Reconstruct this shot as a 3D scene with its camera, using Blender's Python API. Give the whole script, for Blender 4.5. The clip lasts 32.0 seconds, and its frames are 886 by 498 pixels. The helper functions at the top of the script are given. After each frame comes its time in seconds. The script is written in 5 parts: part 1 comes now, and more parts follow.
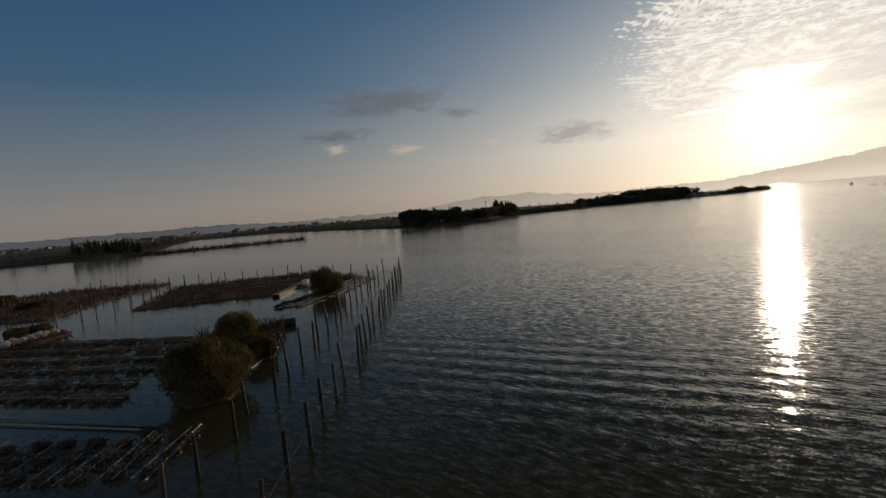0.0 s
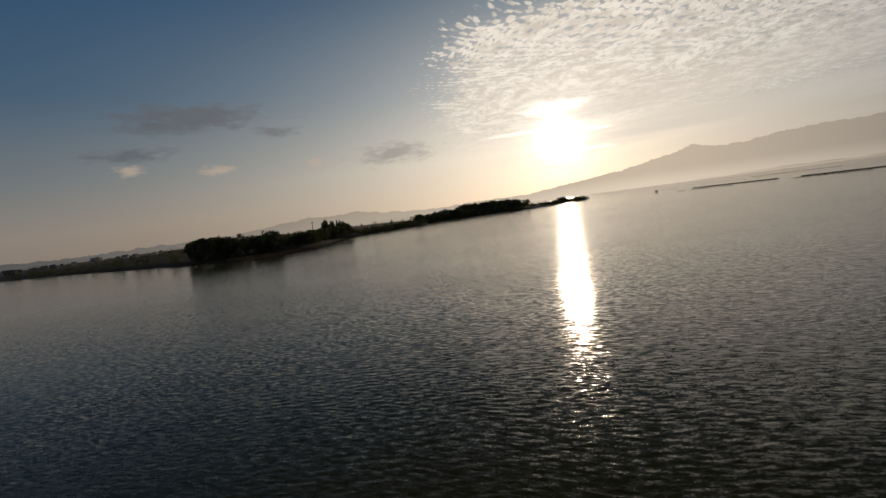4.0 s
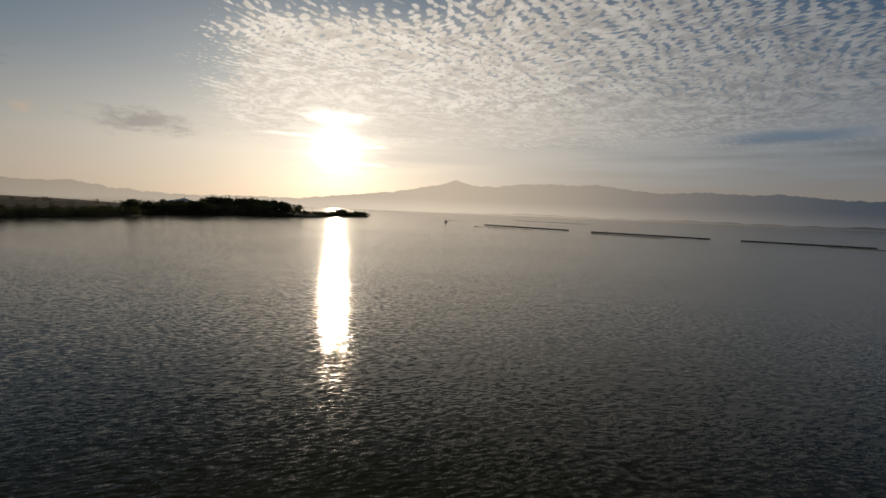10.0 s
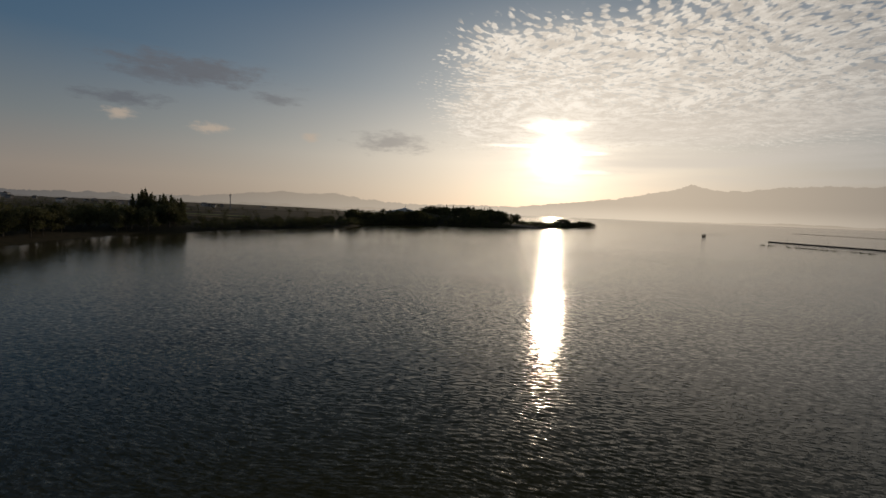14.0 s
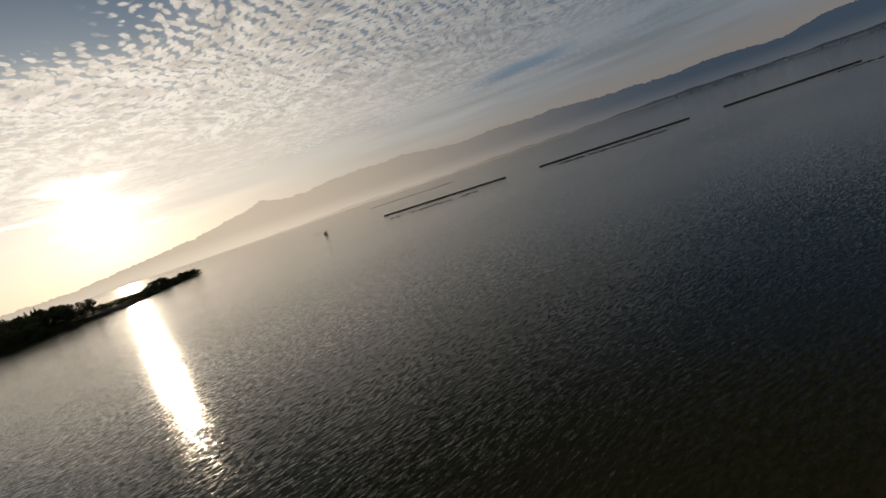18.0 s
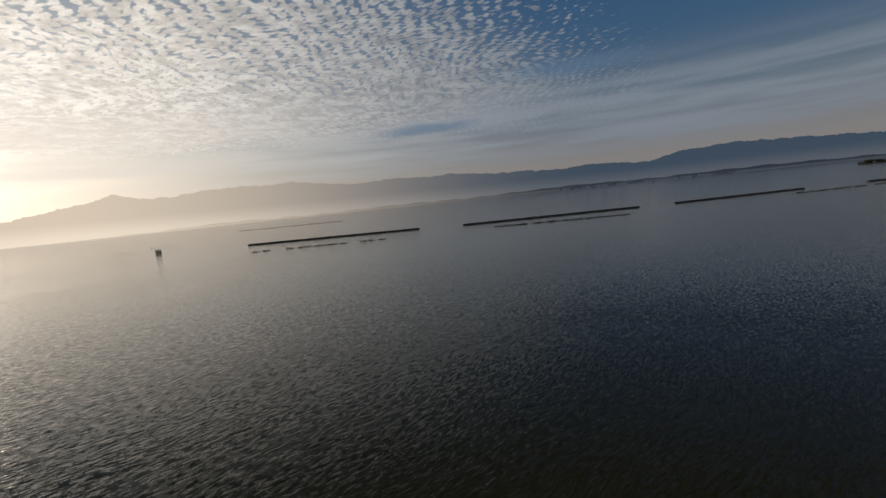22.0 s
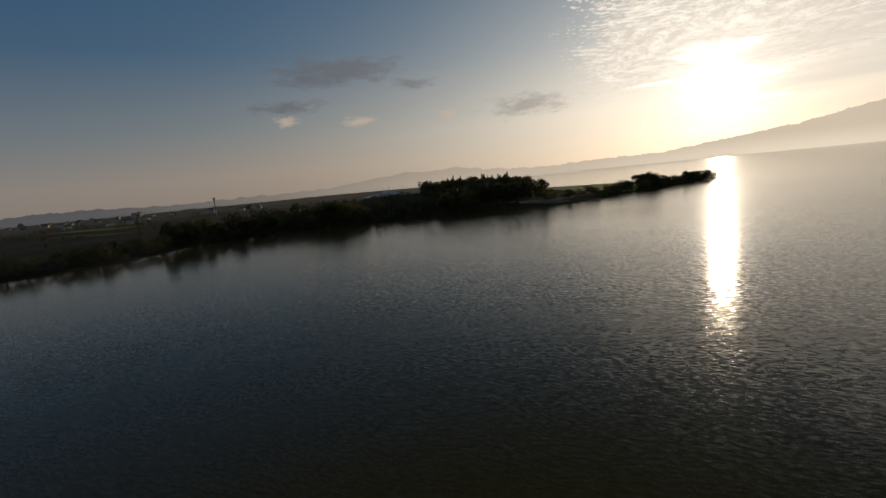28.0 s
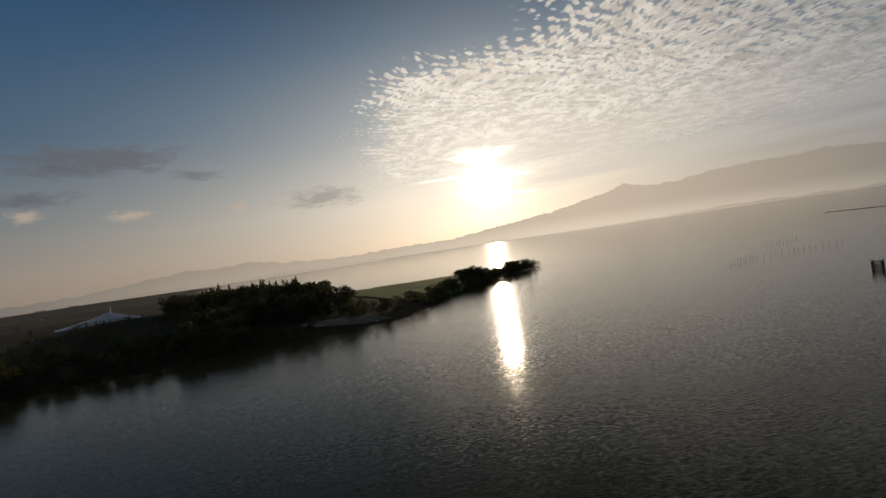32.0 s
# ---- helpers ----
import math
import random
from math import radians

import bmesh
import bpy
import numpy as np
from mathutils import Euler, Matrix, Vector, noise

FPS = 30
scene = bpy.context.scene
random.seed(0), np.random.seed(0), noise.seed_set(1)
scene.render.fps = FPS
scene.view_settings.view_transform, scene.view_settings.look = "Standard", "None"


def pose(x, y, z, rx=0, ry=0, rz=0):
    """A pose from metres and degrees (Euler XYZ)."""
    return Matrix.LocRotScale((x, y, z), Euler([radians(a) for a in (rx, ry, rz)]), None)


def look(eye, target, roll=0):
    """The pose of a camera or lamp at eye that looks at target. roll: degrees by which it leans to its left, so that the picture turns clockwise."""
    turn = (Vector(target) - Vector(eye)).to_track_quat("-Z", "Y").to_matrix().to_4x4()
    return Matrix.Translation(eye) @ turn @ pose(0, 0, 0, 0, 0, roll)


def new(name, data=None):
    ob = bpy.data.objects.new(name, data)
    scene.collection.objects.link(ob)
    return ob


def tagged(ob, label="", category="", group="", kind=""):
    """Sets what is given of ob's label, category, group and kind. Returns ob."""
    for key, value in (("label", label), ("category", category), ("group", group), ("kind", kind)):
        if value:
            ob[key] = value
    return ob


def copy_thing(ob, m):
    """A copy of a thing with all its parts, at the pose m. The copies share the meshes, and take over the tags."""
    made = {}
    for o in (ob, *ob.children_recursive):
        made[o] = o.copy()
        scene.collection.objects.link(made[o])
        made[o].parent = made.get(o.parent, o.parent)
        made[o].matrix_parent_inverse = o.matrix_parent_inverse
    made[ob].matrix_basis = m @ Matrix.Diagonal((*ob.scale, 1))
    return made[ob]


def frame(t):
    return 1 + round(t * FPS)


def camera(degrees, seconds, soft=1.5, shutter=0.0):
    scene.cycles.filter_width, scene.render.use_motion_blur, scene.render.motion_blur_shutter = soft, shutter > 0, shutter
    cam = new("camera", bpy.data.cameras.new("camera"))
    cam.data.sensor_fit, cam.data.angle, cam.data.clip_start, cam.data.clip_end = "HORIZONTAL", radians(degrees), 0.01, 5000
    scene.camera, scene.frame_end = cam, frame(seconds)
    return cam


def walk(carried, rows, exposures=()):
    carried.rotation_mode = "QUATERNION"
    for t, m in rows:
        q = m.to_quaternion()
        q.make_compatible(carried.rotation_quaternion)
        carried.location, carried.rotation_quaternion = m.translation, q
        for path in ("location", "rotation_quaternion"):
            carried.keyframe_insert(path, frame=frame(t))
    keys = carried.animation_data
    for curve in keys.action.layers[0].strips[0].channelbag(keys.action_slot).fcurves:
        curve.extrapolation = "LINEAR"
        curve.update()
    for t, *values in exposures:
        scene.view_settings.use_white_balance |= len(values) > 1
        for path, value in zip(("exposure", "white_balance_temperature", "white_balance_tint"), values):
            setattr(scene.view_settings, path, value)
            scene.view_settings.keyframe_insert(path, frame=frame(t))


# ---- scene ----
cam = camera(86.0, 32.0)
PATH = [
    (0.0, -0.00, 0.00, 8.65, 85.56, 5.01, 34.40),
    (0.5, -6.28, 9.00, 8.55, 87.75, 6.61, 31.64),
    (1.0, -12.21, 17.23, 8.46, 89.17, 6.19, 30.45),
    (1.5, -17.07, 25.31, 8.33, 88.92, 7.42, 28.62),
    (2.0, -21.39, 33.31, 8.22, 88.68, 7.08, 26.78),
    (2.5, -25.44, 41.33, 8.20, 88.13, 5.56, 23.75),
    (4.5, -39.52, 73.48, 9.72, 84.84, 8.27, 10.03),
    (5.0, -42.42, 82.33, 9.95, 84.23, 7.40, 5.90),
    (5.5, -45.00, 91.28, 10.16, 84.06, 4.97, 1.50),
    (6.0, -47.06, 100.37, 10.33, 83.72, 4.32, -3.17),
    (6.5, -48.44, 109.57, 10.50, 84.01, 4.68, -6.80),
    (7.0, -49.15, 118.89, 10.65, 84.93, 4.20, -8.58),
    (7.5, -49.30, 128.29, 10.78, 85.11, 2.75, -10.80),
    (8.0, -48.98, 137.67, 10.91, 85.00, 0.14, -14.26),
    (8.5, -48.38, 146.86, 11.04, 85.35, -0.20, -15.09),
    (9.0, -47.73, 155.88, 11.20, 85.67, -0.15, -15.35),
    (9.5, -47.12, 164.72, 11.42, 85.59, -0.42, -15.56),
    (10.0, -46.62, 173.44, 11.65, 85.42, -2.40, -13.43),
    (10.5, -46.23, 182.00, 11.87, 84.84, -6.15, -8.32),
    (11.0, -46.04, 190.52, 12.04, 84.43, -7.55, -4.80),
    (11.5, -46.04, 199.20, 12.13, 84.29, -6.76, -1.60),
    (12.0, -46.24, 208.08, 12.17, 84.10, -5.88, 3.28),
    (12.5, -46.72, 217.17, 12.16, 83.86, -5.10, 8.65),
    (13.0, -47.44, 226.26, 12.16, 84.23, -4.83, 12.56),
    (13.5, -48.50, 235.30, 12.24, 85.61, -4.02, 12.71),
    (15.5, -58.90, 269.82, 13.57, 83.38, 8.17, 4.57),
    (16.0, -59.86, 278.49, 13.74, 82.48, 12.31, -1.99),
    (16.5, -60.43, 287.23, 13.88, 79.94, 15.41, -11.63),
    (17.0, -60.46, 296.01, 13.96, 80.49, 18.91, -19.17),
    (17.5, -59.90, 304.59, 13.97, 80.53, 19.86, -28.52),
    (18.0, -58.55, 312.87, 13.90, 81.10, 18.62, -36.45),
    (18.5, -56.31, 320.75, 13.78, 82.02, 15.60, -41.37),
    (19.0, -53.17, 328.34, 13.61, 81.75, 13.11, -44.08),
    (19.5, -49.28, 335.76, 13.41, 81.68, 11.38, -45.15),
    (20.0, -44.76, 342.93, 13.20, 81.94, 9.96, -46.11),
    (20.5, -39.69, 349.79, 13.00, 82.47, 8.82, -47.15),
    (21.0, -34.17, 356.58, 12.81, 83.62, 7.00, -48.56),
    (21.5, -28.24, 363.21, 12.62, 84.03, 6.20, -49.63),
    (22.0, -22.04, 369.73, 12.48, 84.17, 5.90, -49.78),
    (22.5, -15.74, 376.01, 12.42, 84.46, 2.60, -47.04),
    (23.0, -9.37, 382.22, 12.45, 84.81, -0.23, -41.09),
    (23.5, -3.16, 388.63, 12.59, 84.23, -2.86, -30.65),
    (24.0, 2.48, 394.98, 12.89, 83.67, -5.09, -15.14),
    (24.5, 7.20, 401.35, 13.33, 81.67, -6.69, 0.44),
    (25.0, 10.92, 407.71, 13.83, 81.60, -4.75, 13.26),
    (25.5, 13.66, 414.08, 14.31, 81.01, -3.10, 23.66),
    (27.5, 4.84, 439.79, 15.26, 81.85, 0.82, 33.90),
    (28.0, 1.12, 448.17, 15.81, 81.89, 5.65, 29.19),
    (28.5, -2.82, 456.80, 16.39, 83.20, 9.34, 24.80),
    (29.0, -6.58, 465.70, 16.98, 86.46, 8.32, 20.87),
    (29.5, -10.00, 474.76, 17.56, 87.65, 7.10, 13.32),
    (30.0, -13.13, 483.88, 18.14, 88.31, 8.15, 8.97),
    (30.5, -15.86, 493.17, 18.80, 89.39, 9.64, 7.26),
    (31.0, -18.12, 502.58, 19.50, 89.68, 9.93, 6.57),
    (31.5, -20.05, 512.12, 20.23, 89.55, 9.23, 6.04),
    (32.0, -21.76, 521.67, 20.93, 89.68, 8.53, 5.51),
]
walk(cam, [(t, pose(*row)) for t, *row in PATH], [(0.0, 0.05, 6650, 10), (1.5, -0.03, 6900, 10), (6.0, -0.10, 6900, 10), (13.0, -0.08, 6900, 10), (16.0, -0.03, 6900, 10), (17.5, 0.00, 6900, 10), (19.0, 0.12, 6900, 10), (21.0, 0.25, 6650, 10), (22.0, 0.20, 6650, 10), (23.0, 0.05, 6650, 10), (24.0, -0.04, 6900, 10), (26.0, 0.00, 6900, 10), (28.0, 0.06, 6900, 10), (30.0, -0.05, 6900, 10), (32.0, -0.05, 6900, 10)])

# ---- world, sun, exposure ----
SUN_AZ, SUN_EL = 0.8, 6.7  # degrees: clockwise from +y, above the horizon
SUN_DIR = Vector((math.sin(radians(SUN_AZ)) * math.cos(radians(SUN_EL)), math.cos(radians(SUN_AZ)) * math.cos(radians(SUN_EL)), math.sin(radians(SUN_EL))))
scene.view_settings.exposure = 0.0


class Nodes:
    """Short forms for building a node tree."""

    def __init__(self, tree):
        self.tree = tree
        tree.nodes.clear()

    def put(self, slot, value):
        if isinstance(value, bpy.types.NodeSocket):
            self.tree.links.new(value, slot)
        elif isinstance(value, (tuple, list)) and slot.type == "RGBA" and len(value) == 3:
            slot.default_value = (*value, 1)
        else:
            slot.default_value = value

    def add(self, kind, out=0, props=(), **values):
        node = self.tree.nodes.new(kind)
        for key, value in dict(props).items():
            setattr(node, key, value)
        for key, value in values.items():
            slot = node.inputs[int(key[1:])] if key[0] == "i" and key[1:].isdigit() else node.inputs[key.replace("_", " ")]
            self.put(slot, value)
        return node.outputs[out] if len(node.outputs) else node

    def math(self, op, a, b=0.0, c=0.0, clamp=False):
        return self.add("ShaderNodeMath", props={"operation": op, "use_clamp": clamp}, i0=a, i1=b, i2=c)

    def vec(self, op, a, b=(0, 0, 0)):
        node = self.tree.nodes.new("ShaderNodeVectorMath")
        node.operation = op
        self.put(node.inputs[0], a), self.put(node.inputs[1], b)
        return node.outputs["Value"] if op in ("DOT_PRODUCT", "LENGTH", "DISTANCE") else node.outputs[0]

    def scaled(self, a, k):
        node = self.tree.nodes.new("ShaderNodeVectorMath")
        node.operation = "SCALE"
        self.put(node.inputs[0], a), self.put(node.inputs["Scale"], k)
        return node.outputs[0]

    def mix(self, fac, a, b, blend="MIX"):
        node = self.tree.nodes.new("ShaderNodeMix")
        node.data_type, node.blend_type = "RGBA", blend
        for slot, value in zip((node.inputs[0], node.inputs[6], node.inputs[7]), (fac, a, b)):
            self.put(slot, value)
        return node.outputs[2]

    def ramp(self, x, *stops):
        node = self.tree.nodes.new("ShaderNodeValToRGB")
        self.put(node.inputs[0], x)
        el = node.color_ramp.elements
        while len(el) < len(stops):
            el.new(0.5)
        for e, (at, c) in zip(el, stops):
            e.position, e.color = at, (*((c,) * 3 if isinstance(c, (int, float)) else c), 1)
        return node.outputs[0]

    def span(self, x, a, b, c=0.0, d=1.0, smooth=True):
        return self.add("ShaderNodeMapRange", props={"interpolation_type": "SMOOTHSTEP" if smooth else "LINEAR"}, i0=x, i1=a, i2=b, i3=c, i4=d)

    def noise(self, p, scale, detail=3.0, rough=0.55, out=0, warp=0.0):
        return self.add("ShaderNodeTexNoise", out=out, Vector=p, Scale=scale, Detail=detail, Roughness=rough, Distortion=warp)

    def xyz(self, v):
        node = self.tree.nodes.new("ShaderNodeSeparateXYZ")
        self.put(node.inputs[0], v)
        return node.outputs

    def join(self, x=0.0, y=0.0, z=0.0):
        return self.add("ShaderNodeCombineXYZ", X=x, Y=y, Z=z)


def sky():
    world = bpy.data.worlds.new("sky")
    world.use_nodes = True
    scene.world = world
    n = Nodes(world.node_tree)
    way = n.vec("NORMALIZE", n.add("ShaderNodeTexCoord"))
    x, y, z = n.xyz(way)
    up = n.math("MAXIMUM", z, 0.0)
    degrees_up = n.math("MULTIPLY", n.math("ARCSINE", z), 57.2958)
    az = n.math("MULTIPLY", n.math("ARCTAN2", x, y), 57.2958)
    toward = n.math("MAXIMUM", n.vec("DOT_PRODUCT", way, SUN_DIR), 0.0)
    air = n.add("ShaderNodeTexSky", props=dict(sky_type="NISHITA", sun_disc=False, sun_elevation=radians(SUN_EL), sun_rotation=radians(SUN_AZ), altitude=100.0, air_density=1.0, dust_density=1.2, ozone_density=1.6))
    # clear air: deep blue high up and away from the sun, warm and pale low down and towards it
    climb = n.math("MULTIPLY", n.math("MAXIMUM", degrees_up, 0.0), 1 / 45)
    far_side = n.ramp(climb, (0.0, (0.28, 0.235, 0.205)), (0.06, (0.30, 0.255, 0.23)), (0.17, (0.180, 0.205, 0.225)), (0.34, (0.060, 0.122, 0.202)), (0.60, (0.022, 0.078, 0.175)), (0.78, (0.020, 0.036, 0.048)), (1.0, (0.020, 0.025, 0.028)))
    sun_side = n.ramp(climb, (0.0, (0.76, 0.66, 0.55)), (0.13, (0.80, 0.74, 0.66)), (0.30, (0.42, 0.45, 0.47)), (0.53, (0.13, 0.19, 0.26)), (0.70, (0.04, 0.055, 0.07)), (1.0, (0.024, 0.029, 0.033)))
    near = n.math("POWER", toward, 6.5)
    col = n.mix(0.12, n.mix(near, far_side, sun_side), n.scaled(air, 0.05))
    col = n.vec("ADD", col, n.scaled((1.0, 0.94, 0.85), n.math("ADD", n.math("MULTIPLY", n.math("POWER", toward, 90.0), 0.16), n.math("MULTIPLY", n.math("POWER", toward, 22.0), 0.16))))
    # pale sky opposite the sun
    col = n.vec("ADD", col, n.scaled((0.15, 0.155, 0.17), n.math("MULTIPLY", n.span(y, 0.0, -0.5), n.span(z, -0.02, 0.12))))
    # sheet of small rippled clouds, flat, seen from below
    flat = n.join(n.math("DIVIDE", x, n.math("ADD", up, 0.06)), n.math("DIVIDE", y, n.math("ADD", up, 0.06)), 0.0)
    bent = n.vec("ADD", flat, n.scaled(n.vec("SUBTRACT", n.noise(flat, 0.9, 2.0, out=1), (0.5, 0.5, 0.5)), 0.6))
    tufts = n.add("ShaderNodeMapping", Vector=bent, Rotation=(0, 0, radians(24)), Scale=(1.5, 0.95, 1.0))
    cells = n.add("ShaderNodeTexVoronoi", props={"feature": "SMOOTH_F1"}, Vector=tufts, Scale=21.0, Smoothness=0.2, Randomness=0.75)
    rows = n.add("ShaderNodeTexWave", out=1, props={"wave_type": "BANDS", "bands_direction": "X"}, Vector=n.add("ShaderNodeMapping", Vector=bent, Rotation=(0, 0, radians(52))), Scale=4.4, Distortion=3.0, Detail=2.0, Detail_Scale=1.2)
    fine = n.noise(bent, 40.0, 3.0, 0.6)
    broad = n.noise(flat, 0.75, 4.0, 0.55)
    puffs = n.math("ADD", n.math("SUBTRACT", 0.95, n.math("MULTIPLY", cells, 1.1)), n.math("MULTIPLY", n.math("SUBTRACT", fine, 0.5), 0.8))
    puffs = n.math("ADD", puffs, n.math("MULTIPLY", n.math("SUBTRACT", rows, 0.5), 0.34))
    edge = n.math("ADD", az, n.math("MULTIPLY", n.math("SUBTRACT", n.noise(flat, 2.2, 3.0), 0.5), 9.0))
    left = n.span(n.math("SUBTRACT", edge, n.math("MULTIPLY", n.math("MAXIMUM", n.math("SUBTRACT", degrees_up, 15.0), 0.0), 0.5)), -17.0, -7.0)
    right = n.span(n.math("ADD", edge, n.math("MULTIPLY", degrees_up, 0.9)), 56.0, 96.0, 1.0, 0.0)
    bottom = n.span(degrees_up, 5.0, 10.5)
    wide_top = n.math("MULTIPLY", n.span(az, 3.0, 20.0), n.span(n.math("ADD", degrees_up, n.math("MULTIPLY", n.math("SUBTRACT", broad, 0.5), 16.0)), 18.0, 36.0, 1.0, 0.05))
    top = n.math("MAXIMUM", wide_top, n.span(n.math("ADD", degrees_up, n.math("MULTIPLY", n.math("SUBTRACT", n.noise(flat, 3.0, 3.0), 0.5), 5.0)), 18.5, 23.5, 1.0, 0.0))
    # tufts drawn out into fingers along the upper rim
    slant = n.math("ADD", n.math("ADD", az, n.math("MULTIPLY", degrees_up, 0.3)), n.math("MULTIPLY", n.noise(flat, 2.0, 2.0), 3.0))
    fingers = n.math("MULTIPLY", n.math("SINE", n.math("MULTIPLY", slant, 3.0)), n.math("MULTIPLY", n.span(degrees_up, 15.5, 20.5), n.span(az, 22.0, 6.0)))
    puffs = n.math("ADD", puffs, n.math("MULTIPLY", fingers, 0.2))
    patch = n.math("MULTIPLY", n.math("MULTIPLY", left, right), n.math("MULTIPLY", bottom, top))
    holes = n.math("MULTIPLY", n.math("SUBTRACT", broad, 0.5), 0.6)
    gaps = n.span(n.math("ADD", puffs, n.math("ADD", n.math("MULTIPLY", patch, 0.72), holes)), 0.70, 1.05)
    sheet = n.span(n.math("ADD", patch, n.math("MULTIPLY", holes, 0.4)), 0.25, 0.9)
    thin = n.span(degrees_up, 9.0, 19.0, 0.5, 0.2)
    cover = n.math("MULTIPLY", n.math("ADD", n.math("MULTIPLY", sheet, thin), n.math("MULTIPLY", gaps, n.math("SUBTRACT", 1.0, thin))), n.span(patch, 0.03, 0.25))
    lit = n.mix(n.math("POWER", toward, 6.0), (0.33, 0.325, 0.32), (1.05, 0.98, 0.89))
    under = n.mix(n.math("POWER", toward, 7.0), (0.22, 0.222, 0.23), (0.76, 0.69, 0.61))
    lit = n.mix(n.span(n.noise(bent, 8.0, 6.0, 0.75), 0.38, 0.62), under, lit)
    col = n.mix(n.math("MULTIPLY", cover, 0.95), col, lit)
    # smooth veil low over the lake on the sun's right, with slits of blue
    veil = n.math("MULTIPLY", n.span(az, -12.0, 6.0), n.math("MULTIPLY", n.span(degrees_up, 2.5, 6.0), n.span(degrees_up, 14.0, 8.5)))
    wisps = n.noise(n.join(n.math("MULTIPLY", az, 0.030), n.math("MULTIPLY", degrees_up, 0.36), 3.0), 2.0, 2.0, 0.5)
    veil_col = n.mix(n.math("POWER", toward, 5.0), (0.27, 0.285, 0.305), (0.78, 0.71, 0.63))
    col = n.mix(n.math("MULTIPLY", n.math("MULTIPLY", veil, n.span(wisps, 0.28, 0.66)), 0.8), col, veil_col)
    for a, e, wa, we in ((49.5, 8.5, 6.0, 0.75), (66.0, 13.3, 9.0, 1.1)):
        d = n.vec("LENGTH", n.join(n.math("DIVIDE", n.math("SUBTRACT", az, a), wa), n.math("DIVIDE", n.math("SUBTRACT", degrees_up, e), we), 0.0))
        d = n.math("ADD", d, n.math("MULTIPLY", n.math("SUBTRACT", n.noise(n.join(n.math("MULTIPLY", az, 0.1), n.math("MULTIPLY", degrees_up, 0.5), a), 1.6, 4.0), 0.5), 1.4))
        col = n.mix(n.span(d, 1.3, 0.2, 0.0, 0.75), col, n.mix(near, (0.11, 0.175, 0.245), (0.42, 0.43, 0.44)))
    # a few grey cloud banks on the sun's left
    for a, e, wa, we, deep in ((-39.5, 13.4, 8.2, 1.25, 0.8), (-45.8, 9.7, 3.8, 0.75, 0.7), (-31.5, 11.4, 2.6, 0.7, 0.6), (-18.6, 7.7, 4.6, 1.2, 0.6), (-42.5, 12.3, 5.0, 0.8, 0.6)):
        d = n.join(n.math("DIVIDE", n.math("SUBTRACT", az, a), wa), n.math("DIVIDE", n.math("SUBTRACT", degrees_up, e), we), 0.0)
        q = n.join(n.math("MULTIPLY", az, 0.16), n.math("MULTIPLY", degrees_up, 0.5), a)
        d = n.math("ADD", n.vec("LENGTH", d), n.math("MULTIPLY", n.math("SUBTRACT", n.noise(q, 2.6, 6.0, 0.66), 0.5), 2.8))
        col = n.mix(n.span(d, 1.25, 0.2, 0.0, deep), col, n.mix(n.math("POWER", toward, 12.0), (0.115, 0.125, 0.15), (0.42, 0.38, 0.35)))
    for a, e, wa, we in ((-38.2, 7.7, 2.4, 0.6), (-27.8, 7.6, 1.1, 0.55), (-46.2, 8.2, 1.4, 0.6)):
        d = n.join(n.math("DIVIDE", n.math("SUBTRACT", az, a), wa), n.math("DIVIDE", n.math("SUBTRACT", degrees_up, e), we), 0.0)
        q = n.join(n.math("MULTIPLY", az, 0.3), n.math("MULTIPLY", degrees_up, 0.7), a)
        d = n.math("ADD", n.vec("LENGTH", d), n.math("MULTIPLY", n.math("SUBTRACT", n.noise(q, 2.4, 6.0, 0.66), 0.5), 2.4))
        col = n.mix(n.span(d, 1.2, 0.1, 0.0, 0.65), col, (0.52, 0.42, 0.34))
    # the sun behind thin cloud
    veiled = n.span(n.noise(n.join(n.math("MULTIPLY", az, 0.07), n.math("MULTIPLY", degrees_up, 0.5), 9.0), 2.4, 4.0, 0.6), 0.3, 0.62, 0.5, 1.0)
    disc = n.math("ADD", n.math("MULTIPLY", n.math("POWER", toward, 3000.0), 4.0), n.math("MULTIPLY", n.math("MULTIPLY", n.math("POWER", toward, 420.0), 0.55), veiled))
    col = n.vec("ADD", col, n.scaled((1.0, 0.94, 0.82), disc))
    # lit rims of the cloud bars across the sun
    for a, e, wa, we, gain in ((-0.2, 3.4, 3.6, 0.75, 1.1), (-3.0, 1.2, 5.5, 0.22, 0.5), (3.0, 0.4, 4.0, 0.25, 0.5), (2.5, -1.7, 4.5, 0.3, 0.35)):
        dx = n.math("DIVIDE", n.math("SUBTRACT", az, SUN_AZ + a), wa)
        dz = n.math("DIVIDE", n.math("SUBTRACT", degrees_up, SUN_EL + e), we)
        d = n.math("ADD", n.vec("LENGTH", n.join(dx, dz, 0.0)), n.math("MULTIPLY", n.math("SUBTRACT", n.noise(n.join(n.math("MULTIPLY", az, 0.5), degrees_up, a), 0.9, 4.0), 0.5), 1.2))
        col = n.vec("ADD", col, n.scaled((1.0, 0.93, 0.82), n.span(d, 1.25, 0.1, 0.0, gain)))
    col = n.vec("MULTIPLY", col, n.mix(n.span(az, 14.0, 70.0), (1.0, 1.0, 1.0), (0.66, 0.74, 0.84)))
    col = n.vec("MULTIPLY", col, n.mix(n.span(az, -36.0, -84.0), (1.0, 1.0, 1.0), (0.78, 0.84, 0.90)))
    n.add("ShaderNodeOutputWorld", Surface=n.add("ShaderNodeBackground", Color=col, Strength=1.0))


